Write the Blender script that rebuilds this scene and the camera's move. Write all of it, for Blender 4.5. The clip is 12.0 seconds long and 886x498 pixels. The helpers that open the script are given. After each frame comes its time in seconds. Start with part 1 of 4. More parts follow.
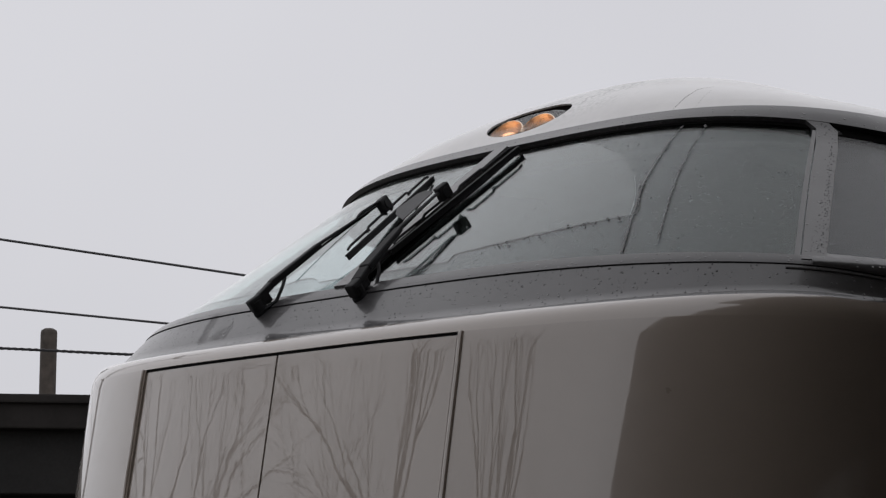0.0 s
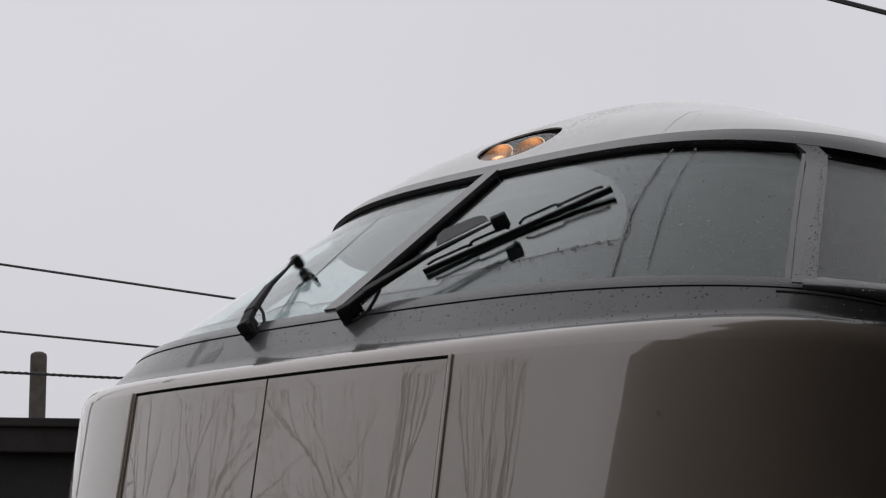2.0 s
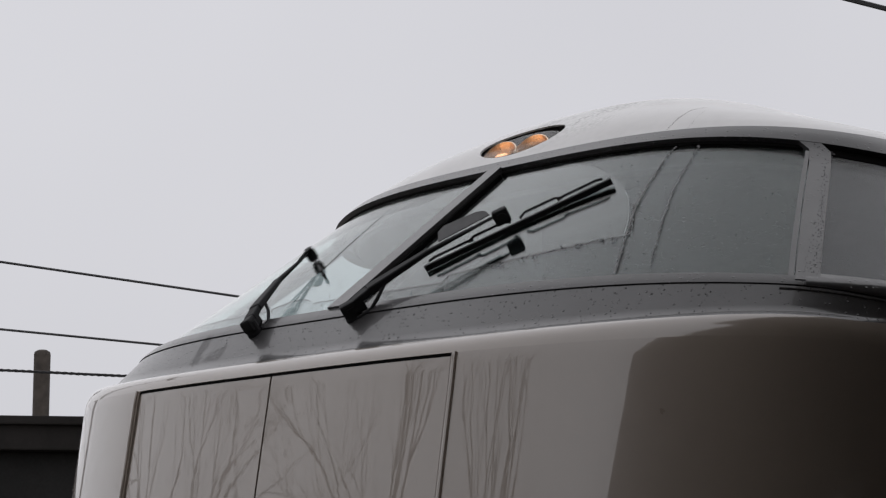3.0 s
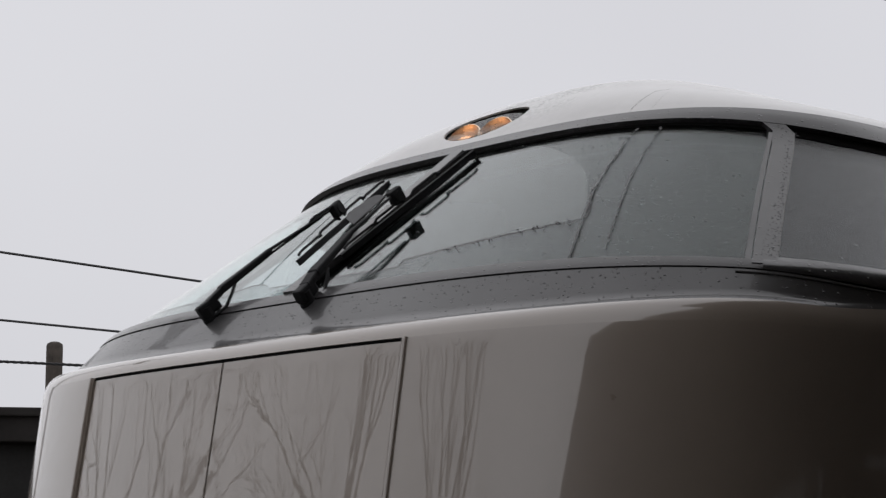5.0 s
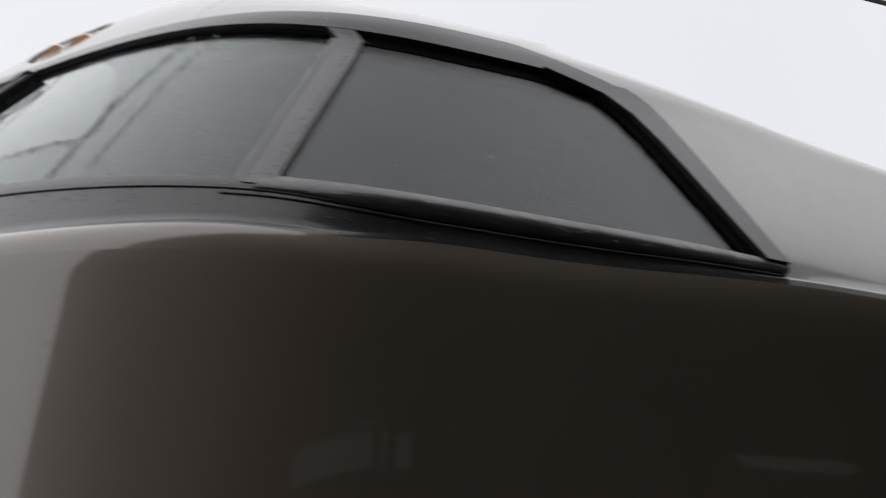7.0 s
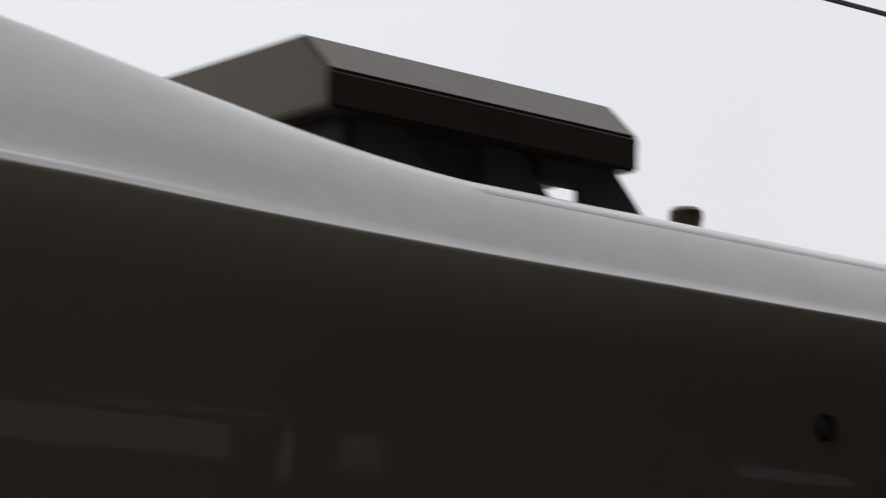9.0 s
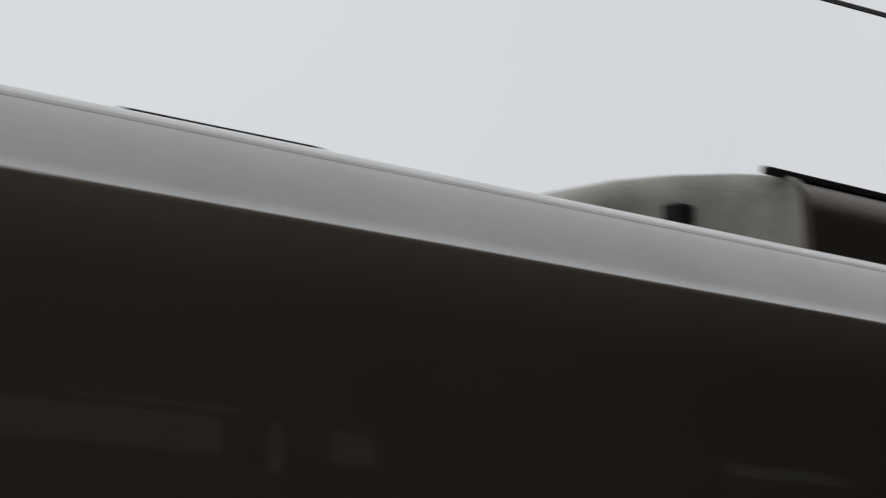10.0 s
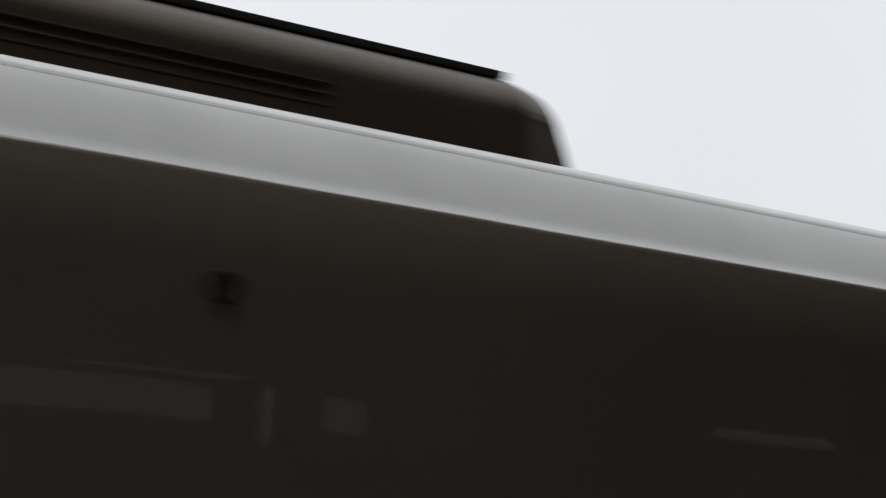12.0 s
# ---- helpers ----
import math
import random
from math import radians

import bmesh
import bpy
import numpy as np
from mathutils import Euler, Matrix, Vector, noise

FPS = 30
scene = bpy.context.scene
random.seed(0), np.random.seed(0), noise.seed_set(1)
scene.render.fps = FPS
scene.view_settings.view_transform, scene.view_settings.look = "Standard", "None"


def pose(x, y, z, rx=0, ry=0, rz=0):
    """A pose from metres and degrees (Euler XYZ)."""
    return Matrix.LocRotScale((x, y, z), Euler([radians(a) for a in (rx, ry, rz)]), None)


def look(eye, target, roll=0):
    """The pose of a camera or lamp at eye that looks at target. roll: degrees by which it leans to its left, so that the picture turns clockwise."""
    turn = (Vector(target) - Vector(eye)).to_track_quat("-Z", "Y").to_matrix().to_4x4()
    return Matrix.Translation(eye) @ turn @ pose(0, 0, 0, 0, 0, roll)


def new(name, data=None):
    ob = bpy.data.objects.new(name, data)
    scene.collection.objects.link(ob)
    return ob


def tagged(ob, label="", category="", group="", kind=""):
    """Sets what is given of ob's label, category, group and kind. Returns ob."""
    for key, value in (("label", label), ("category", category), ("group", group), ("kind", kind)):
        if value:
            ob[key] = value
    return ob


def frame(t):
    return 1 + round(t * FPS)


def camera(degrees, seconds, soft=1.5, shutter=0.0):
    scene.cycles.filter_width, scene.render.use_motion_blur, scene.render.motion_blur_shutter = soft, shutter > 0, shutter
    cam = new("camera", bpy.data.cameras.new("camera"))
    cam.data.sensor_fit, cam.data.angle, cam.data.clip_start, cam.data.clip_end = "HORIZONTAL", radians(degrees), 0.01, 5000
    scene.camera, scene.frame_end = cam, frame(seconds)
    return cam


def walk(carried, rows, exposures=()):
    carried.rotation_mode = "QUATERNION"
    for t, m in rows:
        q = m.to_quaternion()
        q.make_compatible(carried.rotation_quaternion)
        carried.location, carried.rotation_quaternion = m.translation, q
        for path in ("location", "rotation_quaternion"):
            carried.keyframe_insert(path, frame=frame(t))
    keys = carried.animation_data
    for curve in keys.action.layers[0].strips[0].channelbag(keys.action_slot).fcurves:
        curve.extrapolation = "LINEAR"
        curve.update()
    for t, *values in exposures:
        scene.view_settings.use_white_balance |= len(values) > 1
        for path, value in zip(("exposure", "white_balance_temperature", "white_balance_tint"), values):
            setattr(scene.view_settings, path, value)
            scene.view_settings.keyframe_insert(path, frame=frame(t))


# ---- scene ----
cam = camera(22.9, 12.0, soft=1.25, shutter=0.5)
YAW, PITCH, ROLL = -39.92, 11.23, -0.3
EYE = (0.0, 0.0, 2.5)
# seconds, pan, tilt, roll (degrees added to the base aim)
AIM = [
    (0.0, -0.18, -0.45, -0.1), (0.5, -0.26, -0.24, -0.13), (1.0, -0.35, -0.02, -0.13), (1.5, -0.43, 0.12, -0.15),
    (2.0, -0.43, 0.16, -0.15), (2.5, -0.40, 0.08, -0.18), (4.5, -0.11, 0.24, -0.20), (5.0, -0.03, -0.10, -0.10),
    (5.5, 0.30, -0.02, -0.02), (6.0, 0.45, 0.04, 0.05), (6.5, 0.35, 0.05, 0.1), (7.0, 0.32, 0.13, 0.1),
    (7.5, 0.38, 0.36, 0.05), (9.3, 0.12, 0.31, 0.80), (9.5, 0.05, 0.30, 0.90), (10.0, -0.04, 0.24, 0.90), (10.5, -0.10, 0.22, 0.88),
    (11.0, -0.10, -0.09, 0.65), (11.5, -0.20, -0.56, 0.65), (12.0, -0.25, -0.64, 0.60),
]
# seconds, stops, kelvin, tint
EXPOSURES = [
    (0.0, 0.05, 6450, 10), (2.5, 0.05, 6450, 10), (4.5, 0.05, 6450, 10), (5.5, 0.18, 6470, 9), (6.5, 0.18, 6460, 9), (7.0, 0.41, 6460, 8), (7.7, 0.55, 6460, 8),
    (9.5, 0.22, 6440, 6), (10.5, 0.05, 6440, 6), (11.0, 0.18, 6440, 6), (12.0, 0.36, 6440, 6),
]
walk(cam, [(t, pose(*EYE, 90 + PITCH + b, -(ROLL + c), YAW + a)) for t, a, b, c in AIM], EXPOSURES)

# the locomotive's way along the track: seconds, metres
TRAVEL = [
    (0.0, 0.0), (4.2, 0.0), (4.5, 0.08), (5.0, 0.21), (5.5, 0.465), (6.0, 0.80), (6.5, 1.23), (7.0, 1.795), (7.5, 2.45),
    (7.7, 2.76), (9.3, 6.0), (9.5, 6.51), (10.0, 7.93), (10.5, 9.49), (11.0, 11.18), (11.5, 13.115), (12.0, 15.155),
]
# the wipers' turn on their pivots: seconds, share of the sweep
SWEEP = [
    (0.0, 0.0), (1.2, 0.0), (1.4, 0.06), (1.6, 0.22), (1.8, 0.45), (2.0, 0.68), (2.2, 0.88), (2.4, 0.99), (2.5, 1.0),
    (2.6, 0.97), (2.8, 0.82), (3.2, 0.42), (3.6, 0.10), (3.8, 0.0), (12.0, 0.0),
]

# ---- sky ----
world = bpy.data.worlds.new("overcast")
scene.world = world
world.use_nodes = True
wn, wl = world.node_tree.nodes, world.node_tree.links
wn.clear()
w_out = wn.new("ShaderNodeOutputWorld")
w_bg = wn.new("ShaderNodeBackground")
w_mix = wn.new("ShaderNodeMixRGB")
w_sky = wn.new("ShaderNodeTexSky")
w_sky.sky_type, w_sky.sun_disc = "NISHITA", False
w_sky.sun_elevation, w_sky.sun_rotation = radians(35), radians(200)
w_noise = wn.new("ShaderNodeTexNoise")
w_noise.inputs["Scale"].default_value = 2.2
w_noise.inputs["Detail"].default_value = 3.0
w_ramp = wn.new("ShaderNodeValToRGB")
w_ramp.color_ramp.elements[0].position, w_ramp.color_ramp.elements[1].position = 0.25, 0.8
w_ramp.color_ramp.elements[0].color = (6.22, 6.17, 6.50, 1)
w_ramp.color_ramp.elements[1].color = (7.07, 7.02, 7.32, 1)
w_mix.inputs[0].default_value = 0.985
w_co = wn.new("ShaderNodeTexCoord")
wl.new(w_co.outputs["Generated"], w_noise.inputs["Vector"])
wl.new(w_noise.outputs["Fac"], w_ramp.inputs["Fac"])
wl.new(w_sky.outputs[0], w_mix.inputs[1])
wl.new(w_ramp.outputs[0], w_mix.inputs[2])
w_sep = wn.new("ShaderNodeSeparateXYZ")
wl.new(w_co.outputs["Generated"], w_sep.inputs[0])
w_rise = wn.new("ShaderNodeMapRange")
w_rise.inputs["From Min"].default_value, w_rise.inputs["From Max"].default_value = 0.0, 1.0
w_rise.inputs["To Min"].default_value, w_rise.inputs["To Max"].default_value = 0.90, 1.2
wl.new(w_sep.outputs["Z"], w_rise.inputs["Value"])
w_grad = wn.new("ShaderNodeVectorMath")
w_grad.operation = "SCALE"
wl.new(w_mix.outputs[0], w_grad.inputs[0])
wl.new(w_rise.outputs[0], w_grad.inputs["Scale"])
wl.new(w_grad.outputs[0], w_bg.inputs["Color"])
w_bg.inputs["Strength"].default_value = 0.1
wl.new(w_bg.outputs[0], w_out.inputs[0])
sun = new("sun", bpy.data.lights.new("sun", "SUN"))
sun.data.energy, sun.data.angle, sun.data.color = 0.5, radians(175), (1.0, 0.97, 0.93)
sun.matrix_world = look((0, 0, 30), (7, -1, 0))


# ---- materials ----
def material(name, color, rough=0.5, metal=0.0, coat=0.0, vary=0.15, scale=3.0, bump=0.0, bump_scale=60.0, drops=0.0, dirt=None, coat_ior=1.5, coat_rough=0.03, keep=0.62):
    """A painted or natural surface: two scales of tone, fine relief, and rain drops where drops is set."""
    m = bpy.data.materials.new(name)
    m.use_nodes = True
    n, l = m.node_tree.nodes, m.node_tree.links
    p = n["Principled BSDF"]
    co = n.new("ShaderNodeTexCoord")
    big, fine = n.new("ShaderNodeTexNoise"), n.new("ShaderNodeTexNoise")
    big.inputs["Scale"].default_value, fine.inputs["Scale"].default_value = scale, scale * 14
    big.inputs["Detail"].default_value = fine.inputs["Detail"].default_value = 5
    l.new(co.outputs["Object"], big.inputs["Vector"])
    l.new(co.outputs["Object"], fine.inputs["Vector"])
    add = n.new("ShaderNodeMath")
    add.operation = "MULTIPLY_ADD"
    add.inputs[1].default_value = 0.35
    l.new(fine.outputs["Fac"], add.inputs[0])
    l.new(big.outputs["Fac"], add.inputs[2])
    ramp = n.new("ShaderNodeValToRGB")
    ramp.color_ramp.elements[0].position, ramp.color_ramp.elements[1].position = 0.45, 0.9
    dark = [c * (1 - vary) for c in color] if dirt is None else dirt
    lite = [min(1, c * (1 + vary)) for c in color] if dirt is None else color
    ramp.color_ramp.elements[0].color, ramp.color_ramp.elements[1].color = (*dark, 1), (*lite, 1)
    l.new(add.outputs[0], ramp.inputs["Fac"])
    l.new(ramp.outputs[0], p.inputs["Base Color"])
    rr = n.new("ShaderNodeMapRange")
    rr.inputs["To Min"].default_value, rr.inputs["To Max"].default_value = max(0.01, rough * 0.8), min(1, rough * 1.25)
    l.new(fine.outputs["Fac"], rr.inputs["Value"])
    l.new(rr.outputs[0], p.inputs["Roughness"])
    p.inputs["Metallic"].default_value = metal
    p.inputs["Coat Weight"].default_value = coat
    p.inputs["Coat Roughness"].default_value = coat_rough
    p.inputs["Coat IOR"].default_value = coat_ior
    last = None
    if bump:
        bn = n.new("ShaderNodeTexNoise")
        bn.inputs["Scale"].default_value, bn.inputs["Detail"].default_value = bump_scale, 4
        l.new(co.outputs["Object"], bn.inputs["Vector"])
        b = n.new("ShaderNodeBump")
        b.inputs["Strength"].default_value, b.inputs["Distance"].default_value = bump, 0.01
        l.new(bn.outputs["Fac"], b.inputs["Height"])
        last = b
    if drops:
        vo = n.new("ShaderNodeTexVoronoi")
        one = n.new("ShaderNodeSeparateColor")
        l.new(vo.outputs["Color"], one.inputs[0])
        vo.inputs["Scale"].default_value = 95
        vo.inputs["Randomness"].default_value = 1
        l.new(co.outputs["Object"], vo.inputs["Vector"])
        size = n.new("ShaderNodeMapRange")
        size.inputs["From Min"].default_value, size.inputs["From Max"].default_value = keep, 1.0
        size.inputs["To Min"].default_value, size.inputs["To Max"].default_value = 0.0, 0.42
        l.new(one.outputs[0], size.inputs["Value"])
        dm = n.new("ShaderNodeMath")
        dm.operation = "SUBTRACT"
        dm.use_clamp = True
        l.new(size.outputs[0], dm.inputs[0])
        l.new(vo.outputs["Distance"], dm.inputs[1])
        db = n.new("ShaderNodeBump")
        db.inputs["Strength"].default_value, db.inputs["Distance"].default_value = drops, 0.02
        l.new(dm.outputs[0], db.inputs["Height"])
        if last:
            l.new(last.outputs[0], db.inputs["Normal"])
        last = db
    if last:
        l.new(last.outputs[0], p.inputs["Normal"])
        l.new(last.outputs[0], p.inputs["Coat Normal"])
    return m


def glow(name, color, power):
    m = material(name, color, 0.3)
    p = m.node_tree.nodes["Principled BSDF"]
    p.inputs["Emission Color"].default_value, p.inputs["Emission Strength"].default_value = (*color, 1), power
    return m


BROWN = material("taupe_paint", (0.214, 0.180, 0.151), 0.3, coat=1.0, vary=0.05, scale=1.2, bump=0.032, bump_scale=4.0, drops=0.03, coat_ior=1.72, coat_rough=0.018)
CREAM = material("cream_paint", (0.475, 0.468, 0.462), 0.32, coat=0.6, vary=0.13, scale=2.6, bump=0.01, bump_scale=5)
GREY = material("grey_paint", (0.030, 0.029, 0.030), 0.32, coat=0.42, vary=0.3, scale=5, bump=0.03, bump_scale=14, drops=0.6, coat_ior=1.45, keep=0.5)
GREY.node_tree.nodes["Principled BSDF"].inputs["Specular IOR Level"].default_value = 0.4
SILL = material("dented_grey_sill", (0.024, 0.023, 0.024), 0.3, coat=0.5, vary=0.35, scale=5, bump=0.55, bump_scale=9, drops=0.3, coat_ior=1.45)
BLACK = material("black_rubber", (0.007, 0.007, 0.008), 0.6, vary=0.3, scale=30, bump=0.1)
BLACK.node_tree.nodes["Principled BSDF"].inputs["Specular IOR Level"].default_value = 0.25
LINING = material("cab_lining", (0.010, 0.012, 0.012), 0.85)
# black of gaskets and joints, with the recess shadow put into the colour
SHADED_RECESS = material("shaded_recess_black", (0.004, 0.004, 0.004), 0.8)
SHADED_RECESS.node_tree.nodes["Principled BSDF"].inputs["Specular IOR Level"].default_value = 0.04
DARK = material("dark_underframe", (0.02, 0.02, 0.02), 0.8)
ROOFMETAL = material("weathered_roof_metal", (0.013, 0.009, 0.006), 0.40, vary=0.4, scale=2.2, bump=0.06)
ROOFMETAL.node_tree.nodes["Principled BSDF"].inputs["Specular Tint"].default_value = (1.0, 0.80, 0.62, 1)
ROOFMETAL.node_tree.nodes["Principled BSDF"].inputs["Specular IOR Level"].default_value = 0.6
HOODPAINT = material("sooty_cream_paint", (0.40, 0.39, 0.35), 0.5, vary=0.3, scale=5, bump=0.05, dirt=(0.17, 0.165, 0.14))
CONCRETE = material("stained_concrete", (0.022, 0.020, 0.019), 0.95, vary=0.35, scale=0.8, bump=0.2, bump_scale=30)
GRAVEL = material("ballast", (0.13, 0.119, 0.106), 0.9, vary=0.5, scale=3, bump=0.8, bump_scale=40)
CANOPY = material("unseen_canopy", (0.50, 0.47, 0.42), 0.7, vary=0.15, scale=1.0)
BRICK = material("dark_station_wall", (0.18, 0.15, 0.122), 0.85, vary=0.4, scale=0.7, bump=0.2)
DARK_BAY = material("dark_bay", (0.045, 0.038, 0.031), 0.8, vary=0.35, scale=1.0, bump=0.2)
STEEL = material("steel", (0.35, 0.34, 0.33), 0.35, metal=1.0, vary=0.2)
# near-black, the shade below the deck put into the girder colour
GIRDER_SHADE = material("shaded_girder", (0.006, 0.0055, 0.005), 0.9, vary=0.4, scale=1.5)
BARK = material("bark", (0.06, 0.05, 0.042), 0.9, vary=0.4, scale=6, bump=0.5)
VANE = material("satin_dark_metal", (0.06, 0.06, 0.062), 0.35, vary=0.2, scale=20)
BOARD = material("pale_board", (0.85, 0.85, 0.84), 0.6)
WIRE = material("wire", (0.02, 0.02, 0.022), 0.6)
WATER = material("dark_water_beads", (0.012, 0.012, 0.013), 0.12, vary=0.3)
CONCRETE.node_tree.nodes["Principled BSDF"].inputs["Specular IOR Level"].default_value = 0.15


def soil(m, place, radius, color):
    """Speckled grime that gathers round one place and thins out from there."""
    n, l = m.node_tree.nodes, m.node_tree.links
    p = n["Principled BSDF"]
    base = p.inputs["Base Color"].links[0].from_socket
    co = n.new("ShaderNodeTexCoord")
    d = n.new("ShaderNodeVectorMath")
    d.operation = "DISTANCE"
    d.inputs[1].default_value = place
    l.new(co.outputs["Object"], d.inputs[0])
    near_it = n.new("ShaderNodeMapRange")
    near_it.inputs["From Min"].default_value, near_it.inputs["From Max"].default_value = radius * 0.35, radius
    near_it.inputs["To Min"].default_value, near_it.inputs["To Max"].default_value = 1.7, 0.0
    l.new(d.outputs["Value"], near_it.inputs["Value"])
    last = near_it.outputs[0]
    for scale, bias in ((7.0, 0.55), (70.0, 0.62)):
        t = n.new("ShaderNodeTexNoise")
        t.inputs["Scale"].default_value, t.inputs["Detail"].default_value = scale, 4
        l.new(co.outputs["Object"], t.inputs["Vector"])
        q = n.new("ShaderNodeMath")
        q.operation = "MULTIPLY"
        s = n.new("ShaderNodeMapRange")
        s.inputs["From Min"].default_value, s.inputs["From Max"].default_value = bias - 0.22, bias + 0.05
        l.new(t.outputs["Fac"], s.inputs["Value"])
        l.new(s.outputs[0], q.inputs[0])
        l.new(last, q.inputs[1])
        last = q.outputs[0]
    mix = n.new("ShaderNodeMixRGB")
    mix.inputs[2].default_value = (*color, 1)
    l.new(last, mix.inputs[0])
    l.new(base, mix.inputs[1])
    l.new(mix.outputs[0], p.inputs["Base Color"])


soil(CREAM, (5.03, -0.10, 4.385), 0.46, (0.10, 0.105, 0.085))
WARM = glow("warm_lamp", (1.0, 0.52, 0.27), 1.7)


def glass_material(name, tint, rough=0.02, ior=1.45):
    m = material(name, tint, rough, vary=0.05)
    p = m.node_tree.nodes["Principled BSDF"]
    p.inputs["Transmission Weight"].default_value = 1.0
    p.inputs["IOR"].default_value = ior
    return m


def wet_glass(name, tint, pivots, ior, relief=0.9, grain=((70, 0.86, 0.36), (125, 0.80, 0.36))):
    """Window glass under rain: drops and a water film but where the wipers have been."""
    m = bpy.data.materials.new(name)
    m.use_nodes = True
    n, l = m.node_tree.nodes, m.node_tree.links
    p = n["Principled BSDF"]
    p.inputs["Base Color"].default_value = (*tint, 1)
    p.inputs["Transmission Weight"].default_value = 1.0
    p.inputs["IOR"].default_value = ior
    co = n.new("ShaderNodeTexCoord")

    def math_node(op, a, b=None, c=None, clamp=False):
        q = n.new("ShaderNodeMath")
        q.operation, q.use_clamp = op, clamp
        for k, v in enumerate((a, b, c)):
            if v is None:
                continue
            if isinstance(v, (int, float)):
                q.inputs[k].default_value = v
            else:
                l.new(v, q.inputs[k])
        return q.outputs[0]

    swept = None
    sep = n.new("ShaderNodeSeparateXYZ")
    l.new(co.outputs["Object"], sep.inputs[0])
    for (px, py, pz), r0, r1, slope in pivots:
        d = n.new("ShaderNodeVectorMath")
        d.operation = "DISTANCE"
        d.inputs[1].default_value = (px, py, pz)
        l.new(co.outputs["Object"], d.inputs[0])
        dist = d.outputs["Value"]
        ring = math_node("MULTIPLY", math_node("LESS_THAN", dist, r1), math_node("GREATER_THAN", dist, r0))
        # above the line of the lowered blade
        rise = math_node("SUBTRACT", sep.outputs["Z"], pz)
        run = math_node("MULTIPLY", math_node("ABSOLUTE", math_node("SUBTRACT", sep.outputs["Y"], py)), slope)
        ring = math_node("MULTIPLY", ring, math_node("GREATER_THAN", rise, math_node("ADD", run, 0.09)))
        swept = ring if swept is None else math_node("MAXIMUM", swept, ring)
    wet = math_node("SUBTRACT", 1.0, swept) if swept is not None else None
    heights = []
    for scale, keep, size in grain:
        vo = n.new("ShaderNodeTexVoronoi")
        vo.inputs["Scale"].default_value = scale
        l.new(co.outputs["Object"], vo.inputs["Vector"])
        rng = n.new("ShaderNodeMapRange")
        rng.inputs["From Min"].default_value, rng.inputs["From Max"].default_value = keep, 1.0
        rng.inputs["To Min"].default_value, rng.inputs["To Max"].default_value = 0.0, size
        one = n.new("ShaderNodeSeparateColor")
        l.new(vo.outputs["Color"], one.inputs[0])
        l.new(one.outputs[0], rng.inputs["Value"])
        heights.append(math_node("SUBTRACT", rng.outputs[0], vo.outputs["Distance"], clamp=True))
    drop = math_node("ADD", heights[0], heights[1])
    if wet is not None:
        drop = math_node("MULTIPLY", drop, math_node("MULTIPLY_ADD", wet, 0.92, 0.08))
    film = n.new("ShaderNodeTexNoise")
    film.inputs["Scale"].default_value, film.inputs["Detail"].default_value = 9, 5
    l.new(co.outputs["Object"], film.inputs["Vector"])
    b = n.new("ShaderNodeBump")
    b.inputs["Strength"].default_value, b.inputs["Distance"].default_value = relief, 0.02
    l.new(drop, b.inputs["Height"])
    l.new(b.outputs[0], p.inputs["Normal"])
    rough = math_node("MULTIPLY_ADD", film.outputs["Fac"], 0.10, 0.03 if pivots else 0.12)
    if wet is not None:
        rough = math_node("MULTIPLY_ADD", wet, rough, 0.015)
        l.new(math_node("MULTIPLY_ADD", wet, 1.26 - ior, ior), p.inputs["IOR"])
    l.new(rough, p.inputs["Roughness"])
    return m


LENS = glass_material("clear_lens", (0.95, 0.95, 0.95), 0.10, 1.10)
REFLECTOR = material("lamp_reflector", (0.75, 0.62, 0.48), 0.28, metal=1.0, vary=0.2, scale=12, bump=0.15, bump_scale=25)
PIVOTS = [((3.893, -0.147, 3.57), 0.26, 0.875, 0.117), ((3.893, 0.352, 3.57), 0.2, 0.76, 0.0)]
GLASS = wet_glass("wet_windscreen_glass", (0.80, 0.91, 0.90), PIVOTS, 1.36)
SIDEGLASS = wet_glass("wet_tinted_glass", (0.5, 0.53, 0.54), [], 1.27, 0.45, ((42, 0.90, 0.30), (85, 0.93, 0.32)))


# ---- mesh helpers ----
def finish(name, bm, mat, parent=None, label="", smooth=False):
    bmesh.ops.recalc_face_normals(bm, faces=bm.faces)
    me = bpy.data.meshes.new(name)
    bm.to_mesh(me)
    bm.free()
    me.materials.append(mat)
    if smooth:
        me.polygons.foreach_set("use_smooth", [True] * len(me.polygons))
        me.set_sharp_from_angle(angle=radians(42))
    ob = new(name, me)
    ob.parent = parent
    if label:
        ob["label"] = label
    return ob


def part(name, bm, mat, parent, label="", smooth=False):
    return finish(name, bm, mat, parent, label, smooth)


def box(bm, x0, x1, y0, y1, z0, z1, bevel=0.0, m=None):
    b = bmesh.new()
    bmesh.ops.create_cube(b, size=1)
    for v in b.verts:
        v.co = Vector(((x0 + x1) / 2 + v.co.x * (x1 - x0), (y0 + y1) / 2 + v.co.y * (y1 - y0), (z0 + z1) / 2 + v.co.z * (z1 - z0)))
    if bevel:
        bmesh.ops.bevel(b, geom=b.edges[:], offset=bevel, segments=2, profile=0.6, affect="EDGES")
    if m is not None:
        bmesh.ops.transform(b, matrix=m, verts=b.verts)
    me = bpy.data.meshes.new("tmp")
    b.to_mesh(me)
    b.free()
    bm.from_mesh(me)
    bpy.data.meshes.remove(me)
    return bm


